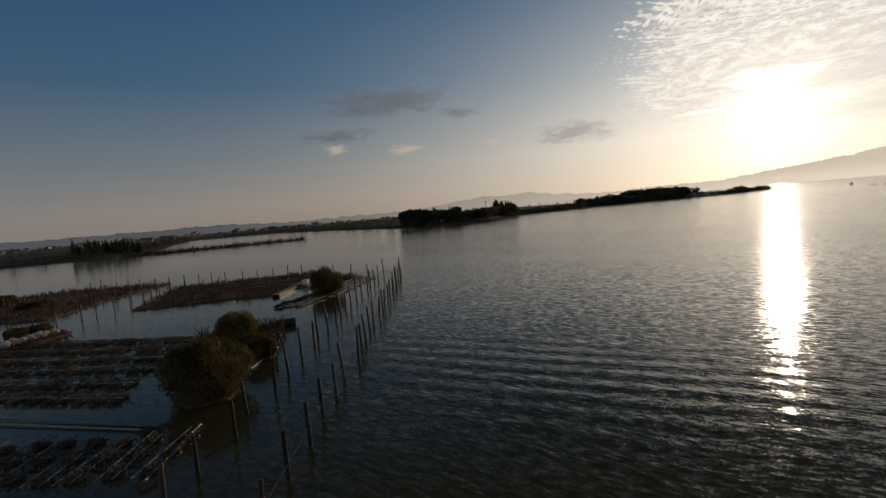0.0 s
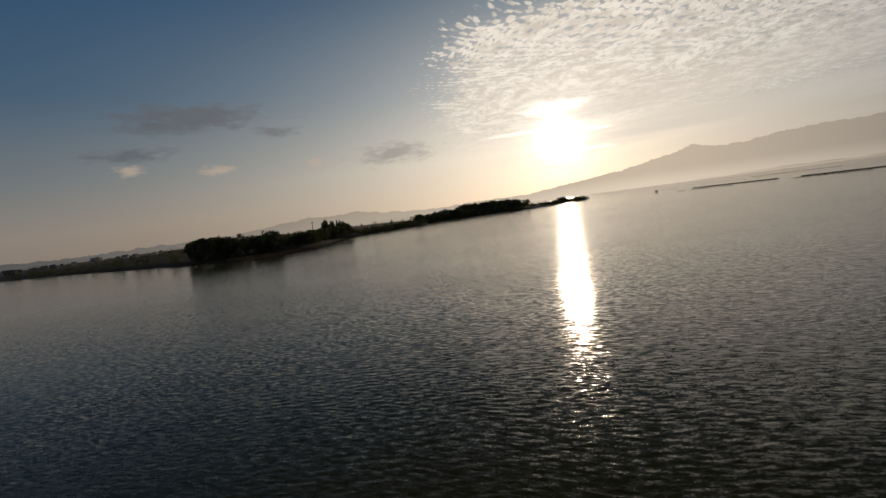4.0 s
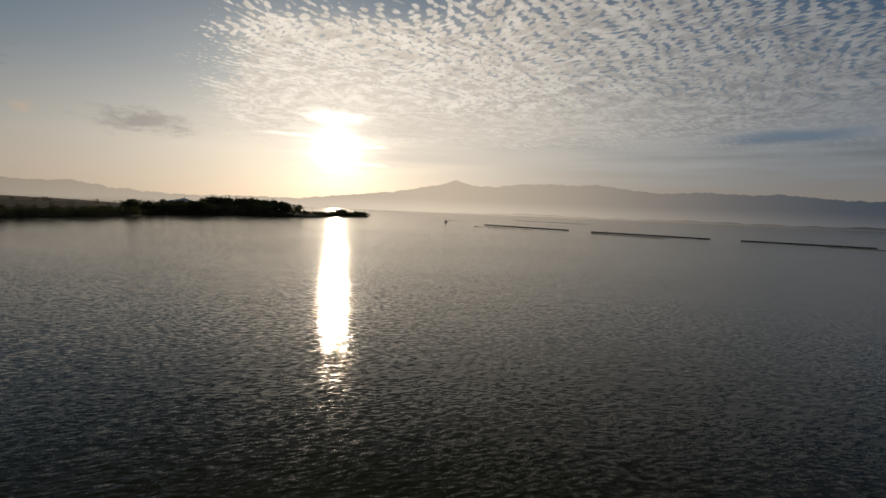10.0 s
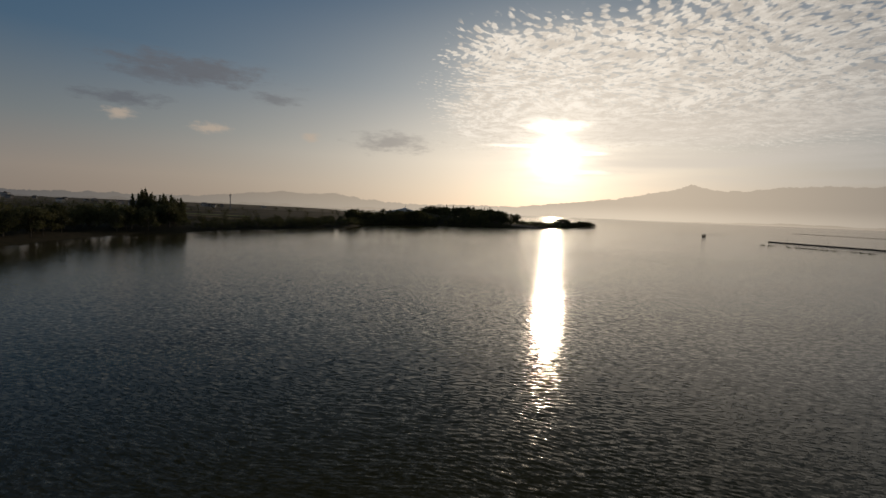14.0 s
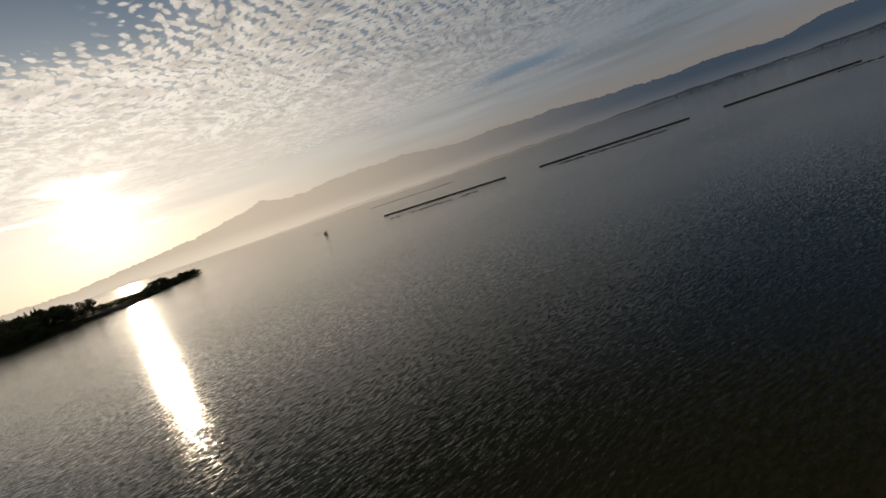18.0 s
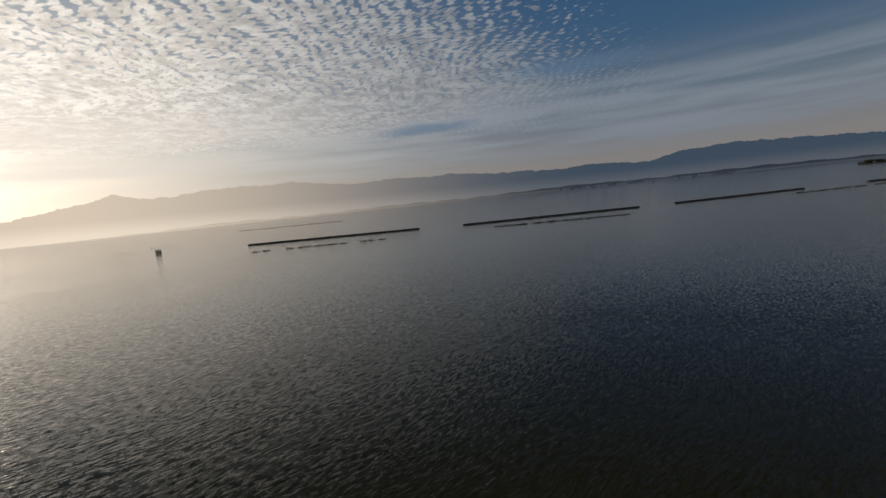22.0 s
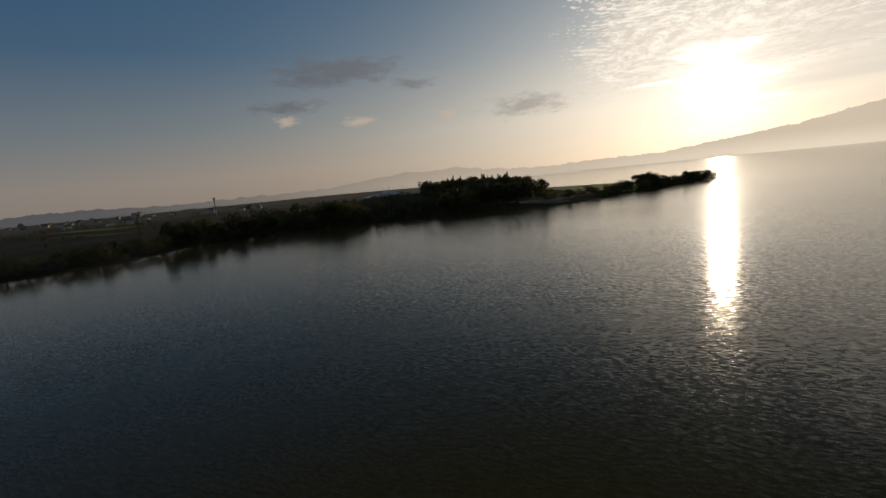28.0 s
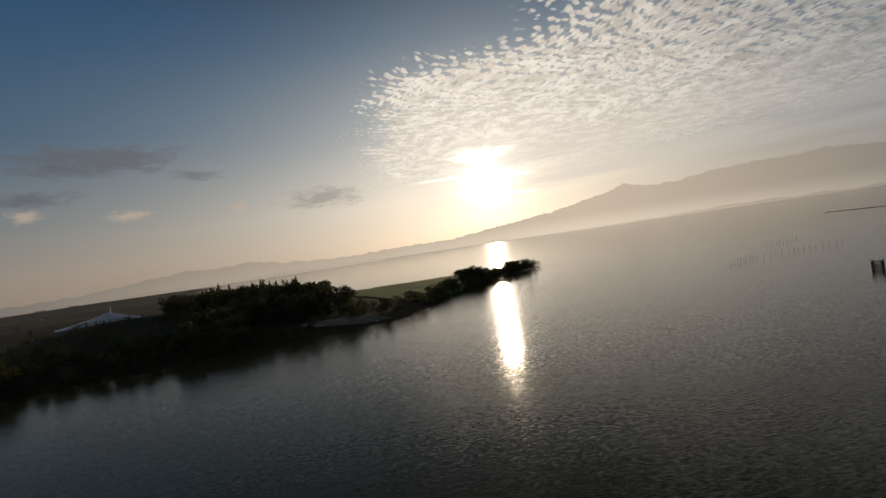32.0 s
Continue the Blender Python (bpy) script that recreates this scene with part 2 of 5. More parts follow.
sky()
lamp = bpy.data.lights.new("sun", "SUN")
lamp.energy, lamp.angle, lamp.color = 1.3, radians(0.6), (1.0, 0.80, 0.58)
sun = new("sun", lamp)
sun.matrix_world = look((0, 0, 0), -SUN_DIR)
sun.location = SUN_DIR * 400


# ---- materials ----
def material(name):
    m = bpy.data.materials.new(name)
    m.use_nodes = True
    return m, Nodes(m.node_tree)


def close(n, **slots):
    normal = slots.pop("bump", None)
    if normal is not None:
        slots["Normal"] = normal
    n.add("ShaderNodeOutputMaterial", Surface=n.add("ShaderNodeBsdfPrincipled", **slots))


def bump(n, height, strength, distance):
    return n.add("ShaderNodeBump", Height=height, Strength=strength, Distance=distance)


def mottled(name, dark, light, scale, rough=0.9, relief=0.3, fine=8.0, per_piece=0.0, gloss=0.5):
    m, n = material(name)
    p = n.add("ShaderNodeTexCoord", out=3)
    big, small = n.noise(p, scale, 3.0), n.noise(p, scale * fine, 3.0)
    t = n.math("ADD", n.math("MULTIPLY", big, 0.6), n.math("MULTIPLY", small, 0.4))
    if per_piece:
        r = n.add("ShaderNodeObjectInfo", out=5)
        t = n.math("ADD", t, n.math("MULTIPLY", n.math("SUBTRACT", r, 0.5), per_piece))
    close(n, Base_Color=n.mix(n.span(t, 0.3, 0.7), dark, light), Roughness=rough, Specular_IOR_Level=gloss, bump=bump(n, small, relief, 0.05))
    return m


def foliage(name, dark, light, scale, per_piece):
    """Leaves that pass some of the light that falls on their far side."""
    m, n = material(name)
    p = n.add("ShaderNodeTexCoord", out=3)
    t = n.math("ADD", n.noise(p, scale, 4.0), n.math("MULTIPLY", n.math("SUBTRACT", n.add("ShaderNodeObjectInfo", out=5), 0.5), per_piece))
    col = n.mix(n.span(t, 0.3, 0.7), dark, light)
    top = n.add("ShaderNodeBsdfPrincipled", Base_Color=col, Roughness=0.75, Specular_IOR_Level=0.25)
    n.add("ShaderNodeOutputMaterial", Surface=n.add("ShaderNodeMixShader", i0=0.42, i1=top, i2=n.add("ShaderNodeBsdfTranslucent", Color=col)))
    return m


def make_water():
    """Short wind ripples about half a metre long over a faint swell, calmer in the lee of the headland."""
    m, n = material("lake_water")
    p = n.add("ShaderNodeNewGeometry")
    drift = n.scaled(n.vec("SUBTRACT", n.noise(p, 0.05, 2.0, out=1), (0.5, 0.5, 0.5)), 5.0)
    q = n.vec("ADD", p, drift)
    lanes = n.add("ShaderNodeMapping", Vector=q, Rotation=(0, 0, radians(-10)), Scale=(0.32, 1.0, 1.0))
    cross = n.add("ShaderNodeMapping", Vector=q, Rotation=(0, 0, radians(31)), Scale=(0.55, 1.0, 1.0))
    h = n.math("MULTIPLY", n.noise(lanes, 0.42, 2.0, 0.5, warp=0.4), 0.020)
    for way, size, tall in ((lanes, 1.15, 0.013), (lanes, 2.4, 0.012), (cross, 2.9, 0.008)):
        h = n.math("ADD", h, n.math("MULTIPLY", n.noise(way, size, 1.0, 0.5, warp=0.25), tall))
    # trains of long parallel crests that come and go
    trains = n.span(n.noise(p, 0.03, 2.0), 0.46, 0.66)
    crests = 0.0
    for turn, size, tall, warp in ((74, 0.5, 0.006, 16.0), (106, 0.75, 0.004, 14.0)):
        w = n.add("ShaderNodeTexWave", out=1, props={"wave_type": "BANDS", "bands_direction": "X"}, Vector=n.add("ShaderNodeMapping", Vector=p, Rotation=(0, 0, radians(turn))), Scale=size, Distortion=warp, Detail=2.0, Detail_Scale=0.05 / size)
        crests = n.math("ADD", crests, n.math("MULTIPLY", w, tall))
    h = n.math("ADD", h, n.math("MULTIPLY", crests, trains))
    x, y, z = n.xyz(p)
    wind = n.noise(n.add("ShaderNodeMapping", Vector=p, Scale=(0.5, 1.4, 1.0)), 0.011, 3.0)
    lee = n.math("MULTIPLY", n.math("MULTIPLY", n.span(y, 365.0, 460.0, 1.0, 0.56), n.span(y, 620.0, 1000.0, 1.0, 0.4)), n.span(x, -150.0, -60.0, 0.4, 1.0))
    inside = n.span(n.math("ADD", x, n.math("MULTIPLY", y, 0.7)), -14.0, -5.0, 0.45, 1.0)
    lee = n.math("MULTIPLY", lee, n.math("MAXIMUM", inside, n.span(y, 60.0, 110.0)))
    gusts = n.math("MULTIPLY", n.span(wind, 0.35, 0.65, 0.75, 1.05), lee)
    h = n.math("MULTIPLY", h, gusts)
    # a train of wakes crossing the water beside the farm
    off = n.vec("MULTIPLY", n.vec("SUBTRACT", p, (-8.0, 22.0, 0.0)), (1 / 15, 1 / 7, 1.0))
    wake = n.add("ShaderNodeTexWave", out=1, props={"wave_type": "BANDS", "bands_direction": "X"}, Vector=n.add("ShaderNodeMapping", Vector=p, Rotation=(0, 0, radians(82))), Scale=0.19, Distortion=2.4, Detail=2.0, Detail_Scale=0.3)
    h = n.math("ADD", h, n.math("MULTIPLY", wake, n.span(n.vec("LENGTH", off), 1.3, 0.2, 0.0, 0.03)))
    # the finest ripples, as slopes: they glitter also where they are too small to be seen one by one
    fine = n.add("ShaderNodeMapping", Vector=q, Rotation=(0, 0, radians(8)), Scale=(0.75, 1.0, 1.0))
    slope = n.scaled(n.vec("SUBTRACT", n.noise(lanes, 5.2, 1.0, 0.5, out=1, warp=0.2), (0.5, 0.5, 0.5)), 0.44)
    slope = n.vec("MULTIPLY", slope, (0.55, 1.0, 0.0))
    slope = n.vec("ADD", slope, n.scaled(n.vec("SUBTRACT", n.noise(fine, 11.0, 1.0, 0.5, out=1), (0.5, 0.5, 0.5)), 0.30))
    slope = n.vec("MULTIPLY", n.scaled(slope, gusts), (1.0, 1.0, 0.0))
    normal = n.vec("NORMALIZE", n.vec("ADD", bump(n, h, 1.0, 1.0), slope))
    close(n, Base_Color=(0.050, 0.042, 0.015), Roughness=0.10, IOR=1.333, Specular_IOR_Level=0.30, bump=normal)
    return m


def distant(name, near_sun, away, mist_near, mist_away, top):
    """A far backdrop, the kilometres of lit air before it painted in as glow: paler and warmer towards the sun, mist at
    its foot.
    """
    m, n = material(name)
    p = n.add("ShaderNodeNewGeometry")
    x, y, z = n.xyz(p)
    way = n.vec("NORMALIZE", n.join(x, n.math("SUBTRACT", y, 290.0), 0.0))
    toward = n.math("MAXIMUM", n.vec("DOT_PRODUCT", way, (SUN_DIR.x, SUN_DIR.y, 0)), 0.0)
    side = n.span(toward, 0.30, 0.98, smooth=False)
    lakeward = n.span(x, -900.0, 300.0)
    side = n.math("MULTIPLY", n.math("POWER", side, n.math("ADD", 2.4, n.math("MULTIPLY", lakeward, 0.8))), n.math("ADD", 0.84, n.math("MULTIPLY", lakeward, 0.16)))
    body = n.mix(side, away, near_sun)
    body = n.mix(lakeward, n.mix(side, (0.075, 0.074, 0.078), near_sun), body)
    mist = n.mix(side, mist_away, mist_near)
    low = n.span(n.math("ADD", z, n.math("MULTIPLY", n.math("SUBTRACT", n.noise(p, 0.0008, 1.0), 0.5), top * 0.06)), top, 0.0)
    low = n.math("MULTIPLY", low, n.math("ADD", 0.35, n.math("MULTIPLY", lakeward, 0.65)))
    # haze and mist are emitted colour; no lamp lights these slopes
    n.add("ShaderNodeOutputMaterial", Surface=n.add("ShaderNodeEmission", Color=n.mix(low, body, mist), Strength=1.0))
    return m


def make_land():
    """Dark grassy earth by the lake; far fields paled with distance, haze painted into the colour."""
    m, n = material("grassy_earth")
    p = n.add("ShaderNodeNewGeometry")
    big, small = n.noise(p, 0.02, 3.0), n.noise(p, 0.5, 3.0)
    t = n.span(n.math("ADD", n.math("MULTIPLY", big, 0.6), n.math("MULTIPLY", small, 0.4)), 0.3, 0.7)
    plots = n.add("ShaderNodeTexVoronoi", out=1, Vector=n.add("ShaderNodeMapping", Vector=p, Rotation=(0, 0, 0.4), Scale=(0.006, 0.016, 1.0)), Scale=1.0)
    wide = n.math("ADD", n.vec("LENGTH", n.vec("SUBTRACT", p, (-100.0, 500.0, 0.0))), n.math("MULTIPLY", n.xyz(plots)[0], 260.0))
    # straw tone grows with distance from the headland, standing in for haze
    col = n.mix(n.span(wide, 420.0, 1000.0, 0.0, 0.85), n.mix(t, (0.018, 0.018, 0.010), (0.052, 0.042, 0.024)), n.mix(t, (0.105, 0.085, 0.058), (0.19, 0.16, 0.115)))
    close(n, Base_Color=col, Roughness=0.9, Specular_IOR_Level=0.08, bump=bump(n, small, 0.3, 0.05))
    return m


WATER = make_water()
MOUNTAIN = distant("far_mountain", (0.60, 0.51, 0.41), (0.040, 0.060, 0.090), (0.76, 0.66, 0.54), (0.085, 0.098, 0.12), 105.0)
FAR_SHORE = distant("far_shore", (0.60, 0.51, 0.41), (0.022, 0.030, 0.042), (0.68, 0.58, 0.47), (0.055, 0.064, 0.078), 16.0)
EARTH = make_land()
BARK = mottled("bark", (0.05, 0.035, 0.022), (0.13, 0.10, 0.07), 1.5, per_piece=0.3)
LEAF = foliage("leaves", (0.050, 0.053, 0.023), (0.120, 0.115, 0.048), 0.35, 0.4)
AUTUMN = foliage("autumn_leaves", (0.07, 0.048, 0.018), (0.21, 0.15, 0.048), 0.5, 0.3)
POST_WOOD = mottled("wet_post_wood", (0.016, 0.012, 0.008), (0.062, 0.047, 0.032), 2.0, rough=0.5, per_piece=0.5)
PALE_WOOD = mottled("weathered_timber", (0.13, 0.095, 0.06), (0.30, 0.235, 0.16), 1.5, rough=0.42, per_piece=0.4)
REED = mottled("dead_reeds", (0.050, 0.026, 0.014), (0.17, 0.080, 0.040), 0.35, fine=14.0)
WHITE = mottled("white_plastic", (0.6, 0.58, 0.55), (0.8, 0.79, 0.76), 1.0, rough=0.5)
SACKING = foliage("sack_plastic", (0.58, 0.50, 0.42), (0.80, 0.74, 0.66), 1.0, 0.2)
BLACK = mottled("black_rubber", (0.012, 0.012, 0.013), (0.035, 0.034, 0.033), 1.5, rough=0.6)
STEEL = mottled("grey_steel", (0.10, 0.10, 0.11), (0.22, 0.22, 0.23), 0.8, rough=0.5)
SHEET = mottled("pale_roof_sheet", (0.40, 0.41, 0.43), (0.56, 0.57, 0.58), 0.25, rough=0.45)
WALLS = mottled("house_render", (0.14, 0.13, 0.12), (0.36, 0.34, 0.31), 0.2, per_piece=0.9)
TILES = mottled("roof_tiles", (0.05, 0.05, 0.055), (0.16, 0.13, 0.12), 0.4, per_piece=0.8)
GRASS = mottled("mown_grass", (0.11, 0.15, 0.03), (0.20, 0.25, 0.06), 0.08, fine=30.0, gloss=0.1)
SAND = mottled("grey_sand", (0.10, 0.085, 0.065), (0.22, 0.19, 0.15), 0.3, fine=10.0, gloss=0.2)


# ---- mesh helpers ----
def solid(name, bm, mat, parent=None):
    me = bpy.data.meshes.new(name)
    bm.to_mesh(me)
    bm.free()
    me.materials.append(mat)
    ob = new(name, me)
    if parent is not None:
        ob.parent = parent
    return ob


def part(name, bm, mat, parent, label=""):
    return tagged(solid(name, bm, mat, parent), label)


def from_arrays(name, verts, faces, mat, parent=None, smooth=False):
    me = bpy.data.meshes.new(name)
    me.from_pydata([tuple(map(float, v)) for v in verts], [], [tuple(map(int, f)) for f in faces])
    me.materials.append(mat)
    if smooth:
        me.polygons.foreach_set("use_smooth", [True] * len(me.polygons))
    me.update()
    ob = new(name, me)
    if parent is not None:
        ob.parent = parent
    return ob


def thing(name, m, label, category, group=""):
    ob = new(name)
    ob.empty_display_size = 0.3
    ob.matrix_world = m
    return tagged(ob, label, category, group)


def box(bm, size, m=Matrix(), bevel=0.0):
    made = bmesh.ops.create_cube(bm, size=1.0, matrix=m @ Matrix.Diagonal((*size, 1)))
    if bevel:
        edges = {e for v in made["verts"] for e in v.link_edges}
        bmesh.ops.bevel(bm, geom=list(edges), offset=bevel, segments=1, affect="EDGES")
    return bm


def rod(bm, a, b, r0, r1, sides=7):
    a, b = Vector(a), Vector(b)
    m = Matrix.Translation((a + b) / 2) @ (b - a).to_track_quat("Z", "Y").to_matrix().to_4x4()
    bmesh.ops.create_cone(bm, cap_ends=True, segments=sides, radius1=r0, radius2=r1, depth=(b - a).length, matrix=m)
    return bm


# ---- ground and lake ----
SHORE = [(-640, -420), (-400, -120), (-326, 50), (-293, 107), (-335, 150), (-470, 230), (-620, 330), (-560, 400), (-400, 345), (-300, 300),
         (-254, 278), (-225, 262), (-200, 262), (-178, 285), (-172, 320), (-180, 345), (-190, 370), (-188, 415), (-184, 445), (-176, 480),
         (-168, 530), (-180, 560), (-178, 590), (-160, 612), (-135, 628), (-112, 642), (-96, 655), (-75, 663), (-62, 668), (-49, 675),
         (-53, 684), (-47, 693), (-40, 722), (-30, 745), (-16, 776), (8, 824), (1, 836), (-30, 832), (-80, 822), (-150, 815),
         (-240, 900), (-330, 1050), (-620, 1500), (-1000, 2000), (-1900, 2500), (-4800, 2600), (-4800, -900)]


def shore_distance(px, py):
    """Metres inside the land outline (negative in the lake), for arrays of points."""
    poly = np.array(SHORE, float)
    a, b = poly, np.roll(poly, -1, 0)
    best, inside = np.full(px.shape, 1e9), np.zeros(px.shape, bool)
    for (ax, ay), (bx, by) in zip(a, b):
        dx, dy = bx - ax, by - ay
        t = np.clip(((px - ax) * dx + (py - ay) * dy) / (dx * dx + dy * dy), 0, 1)
        best = np.minimum(best, np.hypot(px - ax - t * dx, py - ay - t * dy))
        if ay != by:
            inside ^= ((ay > py) != (by > py)) & (px < (bx - ax) * (py - ay) / (by - ay) + ax)
    return np.where(inside, best, -best)


def ground_height(px, py):
    px, py = np.asarray(px, float), np.asarray(py, float)
    d = shore_distance(px, py)
    wob = 1.6 * np.sin(px * 0.11 + 2 * np.sin(py * 0.05)) + 1.2 * np.sin(py * 0.17 + px * 0.06)
    d = d + wob
    z = np.clip(d * 0.22, -2.5, 1.6) + np.clip((d - 14) * 0.05, 0, 2.2)
    z += 4.5 * np.exp(-(((px + 184) / 26) ** 2 + ((py - 700) / 40) ** 2)) * (d > 0) * np.clip(d / 25, 0, 1)
    z += 3.2 * np.exp(-(((px + 145) / 60) ** 2 + ((py - 715) / 70) ** 2)) * (d > 0) * np.clip(d / 25, 0, 1)
    return z


def axis(lo, a, b, hi, fine, coarse):
    return np.r_[np.arange(lo, a, coarse), np.arange(a, b, fine), np.arange(b, hi + 1, coarse)]


def make_ground():
    xs, ys = axis(-4800, -560, 48, 4900, 8, 160), axis(-4800, -60, 900, 4900, 8, 160)
    gx, gy = np.meshgrid(xs, ys)
    gz = ground_height(gx, gy)
    verts = np.stack([gx.ravel(), gy.ravel(), gz.ravel()], 1)
    w = len(xs)
    i = (np.arange(len(ys) - 1)[:, None] * w + np.arange(w - 1)).ravel()
    faces = np.stack([i, i + 1, i + w + 1, i + w], 1)
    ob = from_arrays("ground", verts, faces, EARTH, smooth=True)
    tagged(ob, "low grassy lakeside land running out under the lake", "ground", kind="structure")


make_ground()
lake = from_arrays("water", [(-4900, -4900, 0), (4900, -4900, 0), (4900, 4900, 0), (-4900, 4900, 0)], [(0, 1, 2, 3)], WATER)
tagged(lake, "dark rippled lake water glittering under a low sun", "lake", kind="structure")


# ---- mountains across the lake ----
RIDGE = [(-90, 0.8), (-79, 0.85), (-72, 0.8), (-66, 0.9), (-61, 0.8), (-57, 0.55), (-52, 0.65), (-46, 0.7), (-41, 0.7), (-37, 1.15), (-32, 1.65), (-29, 1.5), (-26.2, 1.8),
         (-23, 1.2), (-16, 0.8), (-10, 0.95), (-4, 1.1), (2.3, 1.75), (8.5, 2.6), (12, 3.25), (13.4, 3.6), (14.4, 4.15), (15.5, 3.75), (17.2, 3.5), (19.5, 3.45), (23, 3.85),
         (25.4, 3.95), (29, 3.8), (31.5, 4.0), (34.5, 3.6), (38.2, 3.1), (42, 3.35), (46.3, 3.2), (50, 3.2), (54, 2.8), (58, 2.65), (62, 2.4),
         (66, 2.6), (70, 2.3), (71.6, 2.1), (75, 2.85), (80, 3.05), (84, 2.85), (90, 2.3), (100, 2.0), (120, 1.6)]


def ridge_height(az, far):
    a, e = np.array(RIDGE).T
    return np.tan(np.radians(np.interp(az, a, e))) * far


def make_range(name, far, deep, az0, az1, height, mat, label, rough):
    az = np.arange(az0, az1, 0.125)
    rows = [(0.0, -14.0), (0.25, None), (0.6, None), (1.0, None), (1.5, None)]
    shape = (0.0, 0.28, 0.68, 1.0, 0.1)
    verts, rng = [], np.random.default_rng(5)
    bumps = np.convolve(rng.normal(0, 1, len(az) + 6), np.ones(7) / 5, "valid")
    fine = rng.normal(0, 1, len(az))
    for (k, z), s in zip(rows, shape):
        r = far + deep * k
        h = height(az, far + deep)
        spur = 1 + (0.12 * np.sin(az * 1.9 + k * 3) + 0.10 * np.sin(az * 4.3 + k)) * (0 < k < 1)
        zz = np.full(len(az), -8.0) if z is not None else h * s * spur + (bumps * rough + fine * rough * 0.3) * s
        verts += [(r * math.sin(radians(a)), 290 + r * math.cos(radians(a)), q) for a, q in zip(az, zz)]
    w = len(az)
    faces = [(j * w + i, j * w + i + 1, (j + 1) * w + i + 1, (j + 1) * w + i) for j in range(len(rows) - 1) for i in range(w - 1)]
    return tagged(from_arrays(name, verts, faces, mat, smooth=True), label, "mountains", kind="structure")


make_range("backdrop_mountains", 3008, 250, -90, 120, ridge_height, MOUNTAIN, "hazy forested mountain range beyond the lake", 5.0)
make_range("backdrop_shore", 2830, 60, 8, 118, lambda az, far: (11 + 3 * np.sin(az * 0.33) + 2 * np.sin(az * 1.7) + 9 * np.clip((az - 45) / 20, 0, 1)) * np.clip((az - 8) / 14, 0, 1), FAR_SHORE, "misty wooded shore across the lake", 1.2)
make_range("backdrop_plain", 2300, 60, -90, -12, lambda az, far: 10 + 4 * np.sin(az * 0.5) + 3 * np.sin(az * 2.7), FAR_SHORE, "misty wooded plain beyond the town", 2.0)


# ---- trees ----
def leaf_cloud(rng, blobs, count, size):
    """Small leaf faces spread through a set of ellipsoids (centre, radii)."""
    vol = np.array([r[0] * r[1] * r[2] for _, r in blobs]) ** 0.8
    pick = rng.choice(len(blobs), count, p=vol / vol.sum())
    way = rng.normal(size=(count, 3))
    way /= np.linalg.norm(way, axis=1)[:, None]
    depth = rng.uniform(0.25, 1.08, count) ** 0.5
    c, r = np.array([b[0] for b in blobs])[pick], np.array([b[1] for b in blobs])[pick]
    pos = c + way * r * depth[:, None]
    a = rng.normal(size=(count, 3))
    a /= np.linalg.norm(a, axis=1)[:, None]
    b = np.cross(a, rng.normal(size=(count, 3)))
    b /= np.linalg.norm(b, axis=1)[:, None]
    s = size * rng.uniform(0.5, 1.3, count)[:, None]
    verts = np.stack([pos - a * s, pos + b * s * 0.6, pos + a * s, pos - b * s * 0.6], 1).reshape(-1, 3)
    return verts, np.arange(count * 4).reshape(-1, 4)


def broad_tree(seed, height, width, label, leaf=LEAF, count=1700, name="tree", low=0.25, full=1.0, leaf_size=0.038):
    rng = np.random.default_rng(seed)
    tree = thing(name, Matrix(), label, "tree")
    bm = bmesh.new()
    rod(bm, (0, 0, -0.6), (0.1, 0, height * 0.5), height * 0.028, height * 0.016)
    blobs = []
    for k in range(9):
        ang, up = rng.uniform(0, 6.28), rng.uniform(low, 0.85)
        out = width * 0.5 * rng.uniform(0.35, 0.8) * (1.15 - 0.7 * abs(up - 0.5))
        tip = (out * math.cos(ang), out * math.sin(ang), height * up)
        rod(bm, (0.05, 0, height * up * 0.6), tip, height * 0.012, height * 0.004, 5)
        blobs.append((tip, np.array((width * 0.27, width * 0.27, height * 0.16)) * full * rng.uniform(0.7, 1.25)))
    blobs.append(((0, 0, height * 0.82), (width * 0.26, width * 0.26, height * 0.18)))
    part("trunk", bm, BARK, tree)
    v, f = leaf_cloud(rng, blobs, count, height * leaf_size)
    from_arrays("crown", v, f, leaf, tree)
    return tree


def conifer(seed, height, width, label):
    rng = np.random.default_rng(seed)
    tree = thing("conifer", Matrix(), label, "tree")
    bm = bmesh.new()
    rod(bm, (0, 0, -0.6), (0, 0, height * 0.97), height * 0.02, 0.03)
    blobs = []
    for k in range(26):
        up = 0.12 + 0.86 * k / 25
        out = width * 0.5 * (1 - up) ** 0.8 + 0.15
        ang = k * 2.4 + rng.uniform(-0.4, 0.4)
        tip = (out * 0.6 * math.cos(ang), out * 0.6 * math.sin(ang), height * up)
        rod(bm, (0, 0, height * up + 0.2), tip, height * 0.005, height * 0.002, 4)
        blobs.append((tip, (out * 0.62, out * 0.62, height * 0.055)))
    part("trunk", bm, BARK, tree)
    v, f = leaf_cloud(rng, blobs, 1500, height * 0.028)
    from_arrays("crown", v, f, LEAF, tree)
    return tree


